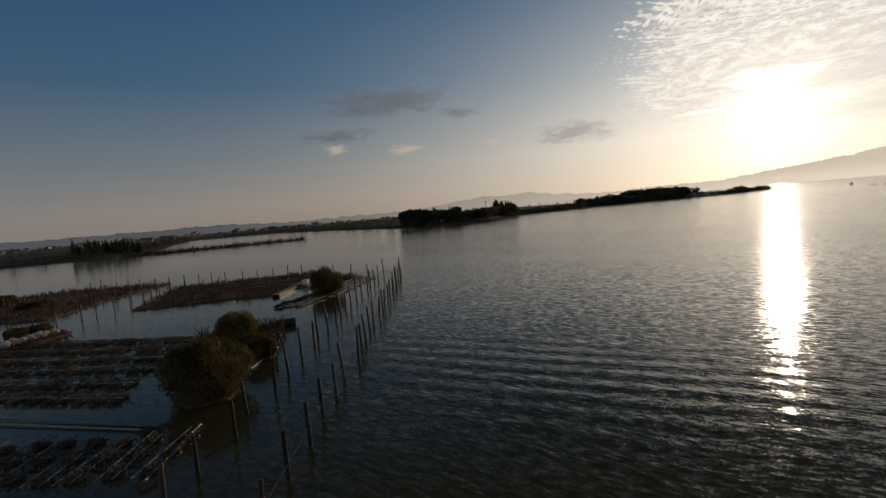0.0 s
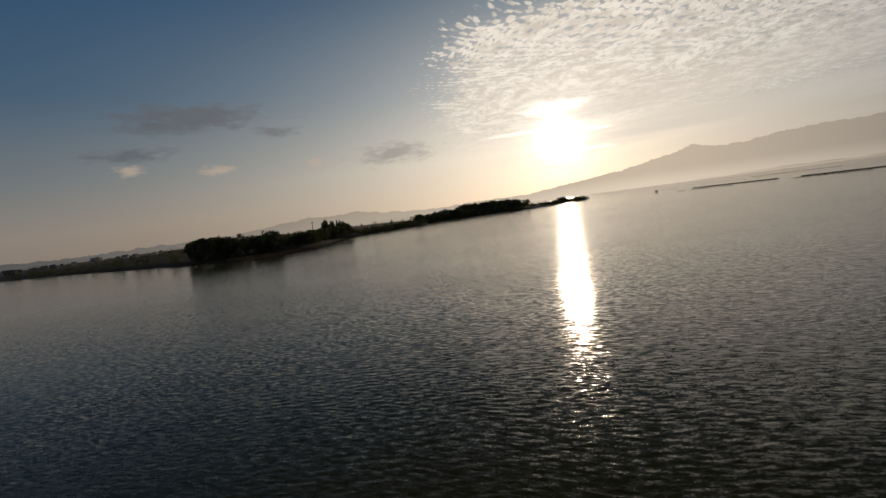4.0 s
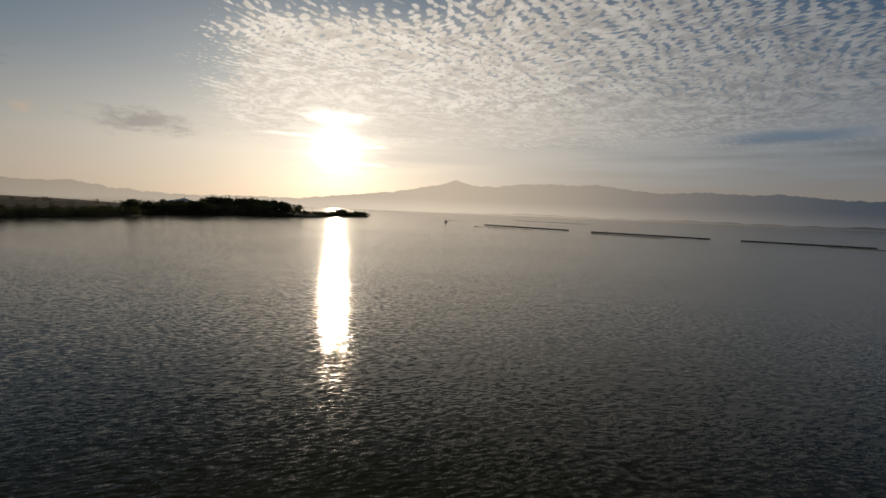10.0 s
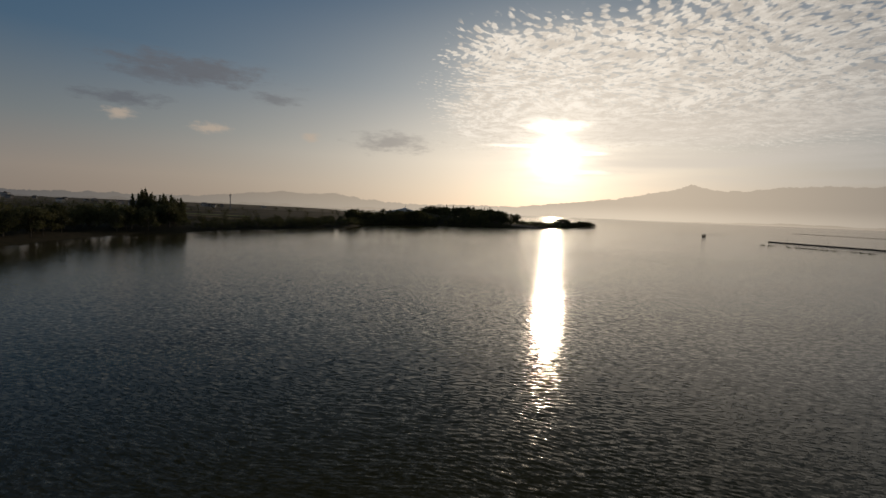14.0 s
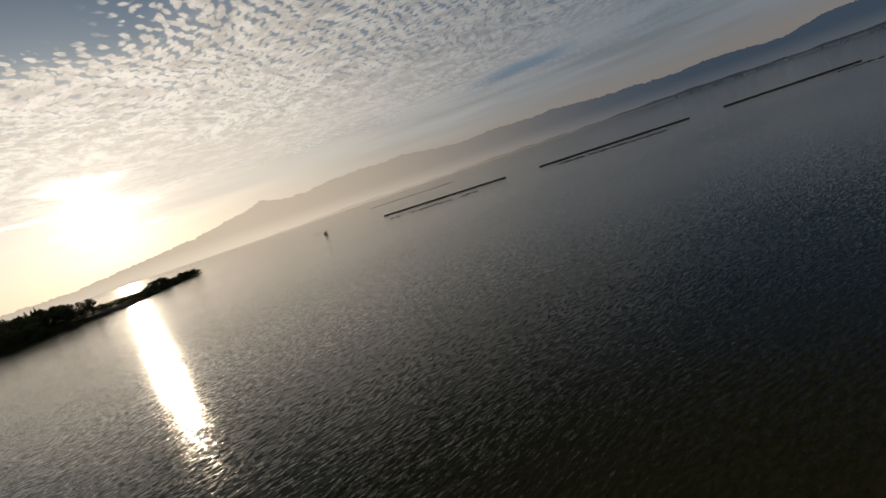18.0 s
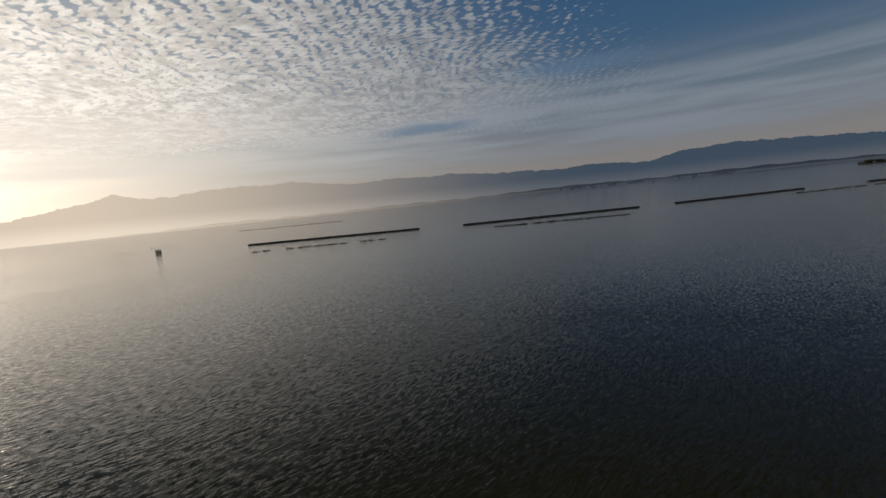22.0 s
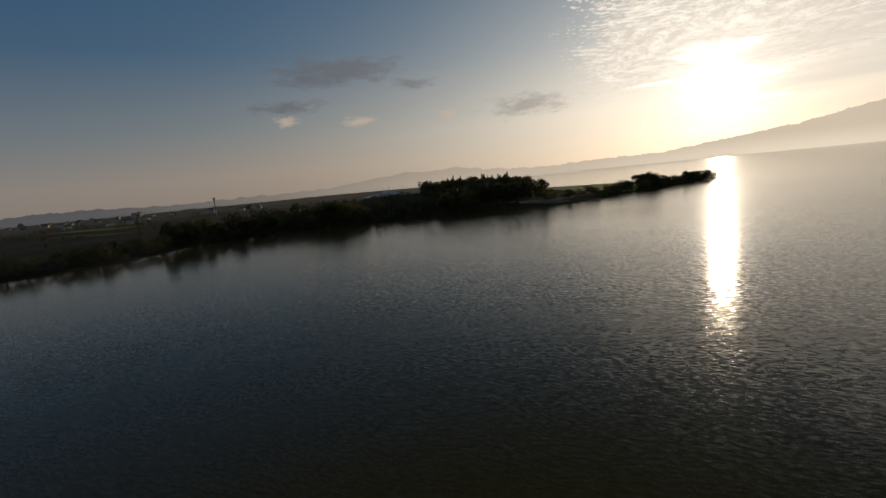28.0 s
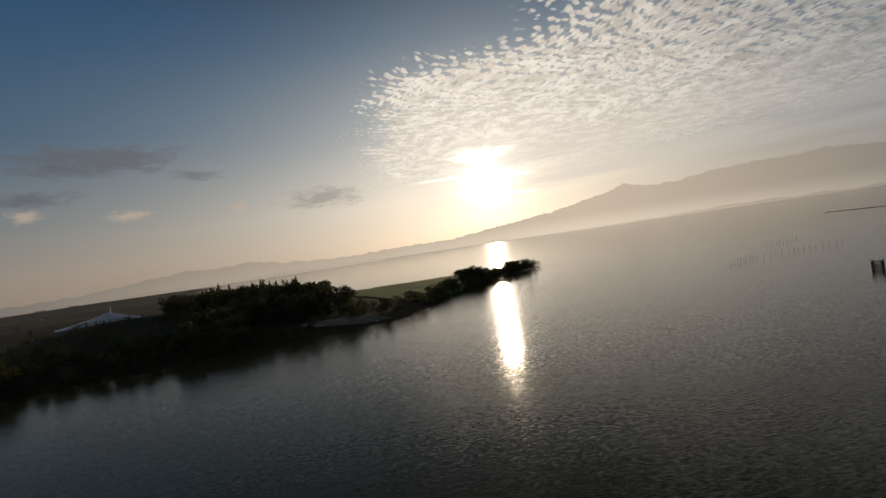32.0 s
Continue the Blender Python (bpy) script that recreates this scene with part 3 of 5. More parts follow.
def woodland(name, spots, label, mat, leaves=260):
    """Trees too far back to be told apart, joined: spots are (x, y, height, width)."""
    rng = np.random.default_rng(len(spots))
    verts, faces, count = [], [], 0
    for x, y, h, w in spots:
        z = max(float(ground_height(np.array([x]), np.array([y]))[0]), 0.0)
        blobs = [((x + rng.uniform(-0.25, 0.25) * w, y + rng.uniform(-0.25, 0.25) * w, z + h * u), (w * 0.32, w * 0.32, h * 0.2)) for u in (0.25, 0.45, 0.6, 0.8)]
        v, f = leaf_cloud(rng, blobs, leaves, h * 0.06)
        stem = np.array([(x + dx, y + dy, z + dz) for dz in (-0.5, h * 0.7) for dx, dy in ((-0.15, -0.15), (0.15, -0.15), (0.15, 0.15), (-0.15, 0.15))])
        verts += [v, stem]
        k = count + len(v)
        faces += [f + count, np.array([(k + q, k + (q + 1) % 4, k + 4 + (q + 1) % 4, k + 4 + q) for q in range(4)])]
        count = k + 8
    return tagged(from_arrays(name, np.concatenate(verts), np.concatenate(faces), mat), label, "woodland", kind="stuff")


def round_bush(seed, height, width, label):
    """A dense rounded bush: many stems from one root, a crown of fine leaves with a ragged outline."""
    rng = np.random.default_rng(seed)
    bush = thing("bush", Matrix(), label, "bush", "raft bushes")
    bm = bmesh.new()
    blobs = [((0, 0, height * 0.5), (width * 0.44, width * 0.44, height * 0.42))]
    for k in range(16):
        ang, lift = rng.uniform(0, 6.28), rng.uniform(0.15, 1.45)
        tip = Vector((math.cos(ang) * math.cos(lift) * width * 0.42, math.sin(ang) * math.cos(lift) * width * 0.42, height * (0.35 + 0.5 * math.sin(lift))))
        rod(bm, (0.1 * math.cos(ang), 0.1 * math.sin(ang), -0.1), tip, 0.05, 0.015, 5)
        blobs.append((tuple(tip), np.array((0.17, 0.17, 0.2)) * width * rng.uniform(0.6, 1.2)))
    for k in range(9):
        blobs.append(((math.cos(k * 0.7) * width * 0.3, math.sin(k * 0.7) * width * 0.3, height * 0.24), (width * 0.16, width * 0.16, height * 0.24)))
    part("stem", bm, BARK, bush)
    v, f = leaf_cloud(rng, blobs, 20000, 0.07)
    from_arrays("crown", v, f, AUTUMN, bush)
    return bush


TREES = [broad_tree(11 + k, 10, 8.5 + k % 3, "dark broadleaf lakeside tree with a dense crown") for k in range(4)]
CONIFERS = [conifer(31 + k, 13, 4.6 + k, "dark pointed conifer standing in a lakeside wood") for k in range(2)]
SHRUBS = [broad_tree(41 + k, 4, 5.0, "low dark shrub at the water's edge", count=900, name="shrub", low=0.12) for k in range(2)]
used = set()


def low_wood(x, y):
    """Younger, lower trees stand on the slope below the hall."""
    return 0.55 if y > 612 and abs((x + 60) * 0.754 + (y - 560) * 0.657) < 20 else 1.0


def plant(kinds, x, y, scale, rng, group="lakeside wood"):
    """Stand a tree on the land at x, y; the first of a kind is the pattern itself."""
    src, scale = kinds[int(rng.integers(len(kinds)))], scale * low_wood(x, y)
    z = float(ground_height(np.array([x]), np.array([y]))[0])
    m = Matrix.Translation((x, y, max(z, -0.3))) @ Matrix.Rotation(rng.uniform(0, 6.28), 4, "Z") @ Matrix.Diagonal((*(scale * rng.uniform(0.88, 1.12, 3)), 1))
    if src.name not in used:
        used.add(src.name)
        src.matrix_basis, ob = m, src
    else:
        ob = copy_thing(src, Matrix())
        ob.matrix_basis = m
    tagged(ob, group=group)


def along(points, step, inward, spread, rng):
    """Points strewn beside a line, on its left-hand (land) side."""
    for (ax, ay), (bx, by) in zip(points, points[1:]):
        far = math.hypot(bx - ax, by - ay)
        nx, ny = -(by - ay) / far, (bx - ax) / far
        for k in range(max(1, round(far / step))):
            t, off = (k + rng.uniform(0, 1)) * step / far, inward + rng.uniform(-spread, spread)
            yield ax + (bx - ax) * t + nx * off, ay + (by - ay) * t + ny * off


def woods():
    rng = np.random.default_rng(3)
    back = []
    head = [(-226, 272), (-214, 264), (-200, 264), (-180, 286), (-174, 320), (-182, 345), (-192, 370)]
    for p in along(head[:4], 4.0, 6, 4, rng):
        plant(TREES, *p, rng.uniform(0.85, 1.15), rng)
    for p in along(head[3:], 4.0, 6, 4, rng):
        plant(TREES, *p, rng.uniform(0.6, 0.85), rng)
    back += [(*p, rng.uniform(8, 11.5), 7) for p in along(head[:4], 3.5, 15, 5, rng)]
    back += [(*p, rng.uniform(6, 8.5), 6.5) for p in along(head[3:], 3.5, 14, 6, rng)]
    back += [(*p, rng.uniform(4, 6), 5) for p in along(head[:4], 3, 2, 2, rng)]
    for p in along([(-192, 370), (-190, 410)], 3.2, 8, 5, rng):
        plant(TREES, *p, rng.uniform(0.7, 0.9), rng)
    back += [(*p, rng.uniform(6, 8), 6) for p in along([(-192, 370), (-190, 410)], 3, 18, 6, rng)]
    for k in range(30):
        plant(CONIFERS, -217 + rng.uniform(-10, 10), 424 + rng.uniform(-8, 8), rng.uniform(0.82, 1.02), rng)
    for p in along([(-190, 410), (-184, 445), (-176, 480), (-168, 530), (-180, 560), (-178, 590)], 2.4, 4, 3, rng):
        plant(SHRUBS, *p, rng.uniform(0.7, 1.25), rng, "shoreline scrub")
    back += [(*p, rng.uniform(2.5, 5), 5) for p in along([(-196, 412), (-184, 480), (-176, 530), (-190, 565)], 3, 10, 6, rng)]
    for p in along([(-182, 556), (-180, 590), (-160, 612), (-135, 628), (-112, 642), (-96, 655)], 2.6, 5, 4, rng):
        plant(TREES, *p, rng.uniform(0.6, 0.95), rng)
    back += [(*p, rng.uniform(6.5, 9.5), 7) for p in along([(-196, 590), (-160, 625), (-112, 655), (-92, 668)], 2.2, 14, 8, rng)]
    back += [(*p, rng.uniform(2.5, 4), 4.5) for p in along([(-180, 575), (-178, 590), (-160, 612), (-135, 628), (-112, 642), (-96, 655), (-80, 662)], 1.8, 2, 2, rng)]
    for k in range(50):
        t = rng.uniform(0, 1)
        plant(TREES, -84 - 95 * t + rng.uniform(-9, 9), 694 + 66 * t + rng.uniform(-16, 16), rng.uniform(0.72, 1.0), rng)
    for k in range(90):
        t = rng.uniform(0, 1)
        back.append((-80 - 105 * t + rng.uniform(-8, 8), 690 + 66 * t + rng.uniform(-22, 16), rng.uniform(6.5, 9.5), 7))
    for k in range(54):
        t = rng.uniform(0, 1)
        plant(CONIFERS, -100 - 84 * t, 716 + 48 * t + rng.uniform(-9, 9), rng.uniform(0.62, 0.86), rng)
    for k in range(110):
        t, u = rng.uniform(0, 1), rng.uniform(0, 1)
        back.append((-98 - 88 * t + rng.uniform(-4, 4), 664 - 66 * t + u * (46 + 60 * t), rng.uniform(6.0, 8.0) if t < 0.3 else rng.uniform(3.2, 4.6), 7.5))
    for p in along([(-62, 672), (-52, 690), (-44, 712), (-40, 722), (-30, 745), (-16, 776)], 2.0, 4, 4, rng):
        plant(SHRUBS, *p, rng.uniform(0.6, 1.3), rng, "shoreline scrub")
    for k in range(36):
        back.append((rng.uniform(-108, -66), 0.0, rng.uniform(2.5, 5), 4.5))
        back[-1] = (back[-1][0], 672 + (-66 - back[-1][0]) * 0.35 + rng.uniform(4, 24), *back[-1][2:])
    for p in along([(-36, 742), (-26, 760), (-12, 786), (0, 812)], 3.0, 6, 5, rng):
        plant(TREES, *p, rng.uniform(0.28, 0.5), rng)
    back += [(*p, rng.uniform(2.2, 3.8), 5) for p in along([(-44, 722), (-36, 742), (-16, 776), (3, 814)], 1.5, 6, 4, rng)]
    for k in range(7):
        plant(TREES, -33 + rng.uniform(-7, 7), 758 + rng.uniform(-5, 9), rng.uniform(0.6, 0.74), rng)
    for k in range(6):
        plant(TREES, -8 + rng.uniform(-6, 6), 797 + rng.uniform(-8, 8), rng.uniform(0.45, 0.55), rng)
    for x, y, q in ((-2, 806, 1.5), (0, 811, 1.3), (2, 815, 1.1), (4, 818, 0.9), (6, 821, 0.7), (-4, 812, 1.4), (-1, 818, 1.1)):
        plant(SHRUBS, x, y, q, rng, "shoreline scrub")
    for p in along([(-180, 556), (-178, 590), (-160, 612), (-135, 628), (-112, 642), (-96, 655)], 1.3, 0.5, 1.5, rng):
        back.append((*p, rng.uniform(1.8, 3.2), 4.0))
    for p in along([(-47, 693), (-40, 722), (-30, 745), (-16, 776), (4, 818)], 2.6, 1.0, 2.0, rng):
        back.append((*p, rng.uniform(1.0, 3.0), 3.6))
    for k in range(60):
        back.append((-196 + rng.uniform(-26, 44), 688 + rng.uniform(-38, 34), rng.uniform(2.0, 3.6), 6))
    back = [(x, y, h * low_wood(x, y), w) for x, y, h, w in back]
    woodland("wood", back, "dense dark wood standing along the lake shore", LEAF)
    # scattered trees on the plain and in the town
    far = []
    while len(far) < 150:
        x, y = (rng.uniform(-700, -225), rng.uniform(330, 860)) if len(far) < 95 else (rng.uniform(-760, -330), rng.uniform(-60, 300))
        if shore_distance(np.array([x]), np.array([y]))[0] > 9 and math.hypot(x + 181, y - 740) > 55:
            far.append((x, y, rng.uniform(2.5, 6.5), rng.uniform(4, 9)))
    far += [(x, y, rng.uniform(2, 4), 6) for x0, y0, x1, y1 in ((-500, 450, -230, 462), (-560, 500, -235, 520), (-600, 610, -300, 575), (-700, 700, -330, 660), (-420, 350, -240, 440)) for x, y in zip(np.linspace(x0, x1, 34) + rng.uniform(-3, 3, 34), np.linspace(y0, y1, 34) + rng.uniform(-3, 3, 34))]
    far += [(*p, rng.uniform(3, 6.5), rng.uniform(5, 8)) for p in along([(-345, 20), (-326, 50), (-293, 107), (-335, 150), (-470, 230), (-620, 330), (-560, 400), (-400, 345), (-300, 300), (-230, 272)], 7, 9, 6, rng)]
    woodland("plain_trees", far, "scattered trees and hedges on the flat plain", LEAF, 110)
    for p in along([(-320, 98), (-303, 127)], 1.1, 12, 5, rng):
        plant(CONIFERS, *p, rng.uniform(0.5, 0.72), rng, "row of trees by the town")


woods()


def reed_bed(name, outline, height, seed, mat, label, density=2.0, base=0.15, size=0.35):
    """A floating or rooted mat: a thin uneven slab with a thatch of leaning stems on it."""
    rng = np.random.default_rng(seed)
    poly = [Vector((*p, 0)) for p in outline]
    c = sum(poly, Vector()) / len(poly)
    bed = thing(name, Matrix.Translation((c.x, c.y, 0)), label, "vegetation")
    bm = bmesh.new()
    ring = []
    for p, q in zip(poly, poly[1:] + poly[:1]):
        for k in range(6):
            w = p.lerp(q, k / 6) - c
            ring.append(w * (1 + rng.uniform(-0.03, 0.03)))
    low = [bm.verts.new((v.x, v.y, -0.3)) for v in ring]
    high = [bm.verts.new((v.x * 0.97, v.y * 0.97, base + rng.uniform(-0.05, 0.08))) for v in ring]
    mid = bm.verts.new((0, 0, base + 0.2))
    for k in range(len(ring)):
        j = (k + 1) % len(ring)
        bm.faces.new((low[k], low[j], high[j], high[k]))
        bm.faces.new((high[k], high[j], mid))
    part("mat", bm, mat, bed)
    xs, ys = [p.x - c.x for p in poly], [p.y - c.y for p in poly]
    area = (max(xs) - min(xs)) * (max(ys) - min(ys))
    n = int(min(area * density * 4, 9000))
    px, py = rng.uniform(min(xs), max(xs), n), rng.uniform(min(ys), max(ys), n)
    inside = np.zeros(n, bool)
    for k in range(len(xs)):
        ax, ay, bx, by = xs[k], ys[k], xs[k - 1], ys[k - 1]
        if ay != by:
            inside ^= ((ay > py) != (by > py)) & (px < (bx - ax) * (py - ay) / (by - ay) + ax)
    px, py = px[inside], py[inside]
    n = len(px)
    lumps = 0.5 + 0.5 * np.sin(px * 0.9 + np.sin(py * 0.7) * 2) * np.cos(py * 0.8)
    h = height * (0.25 + 0.75 * lumps) * rng.uniform(0.5, 1.2, n)
    lean = rng.normal(0, 0.55, (n, 2)) * h[:, None]
    foot = np.stack([px, py, np.full(n, base - 0.05)], 1)
    tip = np.stack([px + lean[:, 0], py + lean[:, 1], base + h], 1)
    side = rng.normal(0, 1, (n, 3))
    side[:, 2] *= 0.2
    side *= size * 0.16 / np.linalg.norm(side, axis=1)[:, None]
    verts = np.stack([foot - side, foot + side, tip + side * 0.4, tip - side * 0.4], 1).reshape(-1, 3)
    tagged(from_arrays("thatch", verts, np.arange(n * 4).reshape(-1, 4), mat, bed), kind="stuff")
    return bed


# ---- reed islands and spits ----
reed_bed("reed_island", [(-272, 106), (-268, 116), (-222, 180), (-217, 178), (-250, 128), (-262, 104)], 2.4, 1, REED, "long dark reed island lying off the town shore", 1.2, size=1.2)
reed_bed("reed_spit", [(-196, 262), (-170, 250), (-158, 256), (-156, 282), (-160, 288), (-168, 268), (-190, 272)], 1.2, 2, REED, "low dark reed spit off the wooded headland", 2.0, size=0.8)


def plain_patch(name, x0, x1, y0, y1, step, keep, mat, label, lift=0.3):
    xs, ys = np.arange(x0, x1 + 1, step), np.arange(y0, y1 + 1, step)
    gx, gy = np.meshgrid(xs, ys)
    gz = ground_height(gx, gy) + lift
    w, good = len(xs), keep(gx, gy) & (gz > 0.35)
    faces = [(j * w + i, j * w + i + 1, (j + 1) * w + i + 1, (j + 1) * w + i) for j in range(len(ys) - 1) for i in range(w - 1)
             if good[j, i] and good[j, i + 1] and good[j + 1, i] and good[j + 1, i + 1]]
    ob = from_arrays(name, np.stack([gx.ravel(), gy.ravel(), gz.ravel()], 1), faces, mat, smooth=True)
    me = ob.data
    bm = bmesh.new()
    bm.from_mesh(me)
    bmesh.ops.delete(bm, geom=[v for v in bm.verts if not v.link_faces], context="VERTS")
    bm.to_mesh(me)
    bm.free()
    return tagged(ob, label, "ground", kind="structure")


plain_patch("lawn", -96, -8, 690, 826, 2, lambda x, y: (y - 690 > -(x + 40) * 0.9) & (x < -14 - (826 - y) * 0.22), GRASS, "sloping mown green field above the shore")
plain_patch("beach", -100, -46, 655, 690, 1.5, lambda x, y: (x + 72) ** 2 / 260 + (y - 672) ** 2 / 40 < 1, SAND, "small grey sandy beach behind the spit", 0.25)
STRAW = mottled("stubble", (0.07, 0.055, 0.025), (0.15, 0.115, 0.05), 0.04, fine=30.0, gloss=0.1)
for k, (x0, x1, y0, y1) in enumerate(((-300, -215, 470, 486), (-330, -230, 505, 516), (-420, -310, 520, 545), (-390, -300, 590, 606), (-520, -400, 640, 670), (-480, -350, 420, 440), (-640, -500, 560, 590))):
    plain_patch("field", x0, x1, y0, y1, 4, lambda x, y: x < 1e9, (STRAW, GRASS)[k % 3 == 1], "narrow stubble field on the flat plain")


# ---- town, hall, mast ----
def house(seed, w, d, h, pitch):
    rng = random.Random(seed)
    ob = thing("house", Matrix(), "small pale two-storey house with a dark tiled roof", "house", "houses of the town")
    part("wall", box(bmesh.new(), (w, d, h), Matrix.Translation((0, 0, h / 2 - 0.3))), WALLS, ob)
    bm = bmesh.new()
    a, b = w / 2 + 0.5, d / 2 + 0.5
    top = h - 0.35 + pitch
    v = [bm.verts.new(p) for p in ((-a, -b, h - 0.4), (a, -b, h - 0.4), (a, b, h - 0.4), (-a, b, h - 0.4), (-a, 0, top), (a, 0, top))]
    for f in ((0, 1, 5, 4), (2, 3, 4, 5), (1, 2, 5), (3, 0, 4), (3, 2, 1, 0)):
        bm.faces.new([v[i] for i in f])
    part("roof", bm, TILES, ob)
    for side in (-1, 1):
        for k in range(2):
            for z in (1.2, h - 1.5):
                part("window", box(bmesh.new(), (1.2, 0.1, 1.0), Matrix.Translation(((k - 0.5) * w * 0.5, side * (d / 2 + 0.02), z))), STEEL, ob)
    return ob


PATTERNS = [house(1, 10, 7, 5.4, 2.2), house(2, 13, 8, 5.8, 2.6), house(3, 8, 7, 4.2, 1.8)]


def town():
    rng, n, i = np.random.default_rng(21), 0, 0
    while n < 150 and i < 4000:
        i += 1
        if n < 80:
            x, y = rng.uniform(-1500, -470), rng.uniform(-260, 420)
        else:
            x, y = rng.uniform(-1500, -480), rng.uniform(420, 1100)
        if shore_distance(np.array([x]), np.array([y]))[0] < 30 or math.hypot(x, y) < 560 or math.hypot(x + 13, y - 480) < 560:
            continue
        z = float(ground_height(np.array([x]), np.array([y]))[0])
        m = Matrix.Translation((x, y, z)) @ Matrix.Rotation(rng.uniform(0, 3.14), 4, "Z") @ Matrix.Scale(0.78, 4)
        if n < 3:
            PATTERNS[n].matrix_basis = m
        else:
            copy_thing(PATTERNS[n % 3], Matrix()).matrix_basis = m
        n += 1


town()


def block(x, y, w, d, floors, turn):
    h = floors * 3.1
    z = float(ground_height(np.array([x]), np.array([y]))[0])
    ob = thing("apartment_block", Matrix.Translation((x, y, z)) @ Matrix.Rotation(turn, 4, "Z"), "distant pale apartment block on the plain", "building", "far blocks")
    part("wall", box(bmesh.new(), (w, d, h), Matrix.Translation((0, 0, h / 2))), WALLS, ob)
    part("roof", box(bmesh.new(), (w + 0.6, d + 0.6, 0.7), Matrix.Translation((0, 0, h + 0.35))), TILES, ob)
    part("roof_hut", box(bmesh.new(), (4, 4, 2.4), Matrix.Translation((w * 0.2, 0, h + 1.9))), WALLS, ob)
    for f in range(floors):
        part("window_band", box(bmesh.new(), (w - 1, d + 0.12, 1.3), Matrix.Translation((0, 0, f * 3.1 + 1.7))), STEEL, ob)


for x, y, w, d, f, t in ((-1700, 900, 22, 12, 4, 0.5), (-1580, 990, 26, 12, 3, -0.3), (-1750, 700, 30, 14, 3, 0.1), (-1380, 1180, 26, 12, 3, 0.4)):
    block(x, y, w, d, f, t)


def hall():
    z = 5.8
    ob = thing("sports_hall", Matrix.Translation((-196, 716, z)) @ Matrix.Rotation(radians(44), 4, "Z"), "low hall with a pale tent-shaped metal roof", "building")
    part("wall", box(bmesh.new(), (29, 19, 4.6), Matrix.Translation((0, 0, 1.7))), WALLS, ob)
    verts, faces, w = [], [], 17
    for j in range(13):
        for i in range(w):
            u, v = i / 8 - 1, j / 6 - 1
            d = max(abs(u - 0.25 * (1 - abs(u))), abs(v))
            verts.append((u * 16, v * 11, 3.8 + 4.6 * (1 - d) ** 1.25))
    for j in range(12):
        faces += [(j * w + i, j * w + i + 1, (j + 1) * w + i + 1, (j + 1) * w + i) for i in range(w - 1)]
    from_arrays("roof", verts, faces, SHEET, ob)
    for x, y, sx, sy in ((0, 11, 32, 0.3), (0, -11, 32, 0.3), (16, 0, 0.3, 22), (-16, 0, 0.3, 22)):
        part("fascia", box(bmesh.new(), (sx, sy, 0.5), Matrix.Translation((x, y, 3.75))), STEEL, ob)
    part("pole", rod(bmesh.new(), (4.0, 0, 8.0), (4.0, 0, 10.6), 0.22, 0.12), WHITE, ob)
    for k in range(8):
        part("window", box(bmesh.new(), (2.2, 0.1, 1.2), Matrix.Translation((-11.5 + 3.3 * k, -9.53, 2.4))), STEEL, ob)


hall()


def mast():
    z = float(ground_height(np.array([-414]), np.array([740]))[0])
    ob = thing("radio_mast", Matrix.Translation((-414, 740, z)), "tall slim grey radio mast with aerials at its top", "mast")
    bm = bmesh.new()
    rod(bm, (0, 0, 0), (0, 0, 17.4), 0.6, 0.36, 10)
    part("pole", bm, STEEL, ob)
    for zz in (14.9, 16.6):
        bm = bmesh.new()
        rod(bm, (0, 0, zz), (0, 0, zz + 0.22), 1.1, 1.1, 10)
        part("platform", bm, STEEL, ob)
        for k in range(6):
            a = k * math.pi / 3
            part("aerial", box(bmesh.new(), (0.27, 0.18, 1.6), Matrix.Translation((1.05 * math.cos(a), 1.05 * math.sin(a), zz + 0.8)) @ Matrix.Rotation(a, 4, "Z")), STEEL, ob)
    part("spike", rod(bmesh.new(), (0, 0, 17.4), (0, 0, 19.2), 0.07, 0.03), STEEL, ob)


mast()


# ---- fish farm in the shallows ----
bm = bmesh.new()
for k in range(4):
    rod(bm, (0.02 * math.sin(k), 0.012 * k, k / 4), (0.02 * math.sin(k + 1), 0.012 * (k + 1), (k + 1) / 4), 0.1 - k * 0.006, 0.094 - k * 0.006, 8)
POST_MESH = bpy.data.meshes.new("post")
bm.to_mesh(POST_MESH)
bm.free()
POST_MESH.materials.append(POST_WOOD)


def post(x, y, height, r, lean=(0, 0), label="weathered wooden post standing in the lake", group="farm fence posts"):
    ob = new("post", POST_MESH)
    ob.matrix_world = Matrix.Translation((x, y, -1.6)) @ Matrix.Rotation(lean[0], 4, "X") @ Matrix.Rotation(lean[1], 4, "Y") @ Matrix.Diagonal((r / 0.1, r / 0.1, height + 1.6, 1))
    return tagged(ob, label, "post", group)


def post_row(points, step, height, r, rng, group):
    for (ax, ay), (bx, by) in zip(points, points[1:]):
        far = math.hypot(bx - ax, by - ay)
        for k in range(round(far / step)):
            t = k * step / far
            post(ax + (bx - ax) * t + rng.uniform(-0.2, 0.2), ay + (by - ay) * t + rng.uniform(-0.2, 0.2), height * rng.uniform(0.8, 1.15), r, rng.uniform(-0.07, 0.07, 2), group=group)


NETTING, n = material("fish_netting")
n.add("ShaderNodeOutputMaterial", Surface=n.add("ShaderNodeMixShader", i0=0.86, i1=n.add("ShaderNodeBsdfDiffuse", Color=(0.05, 0.05, 0.05)), i2=n.add("ShaderNodeBsdfTransparent")))


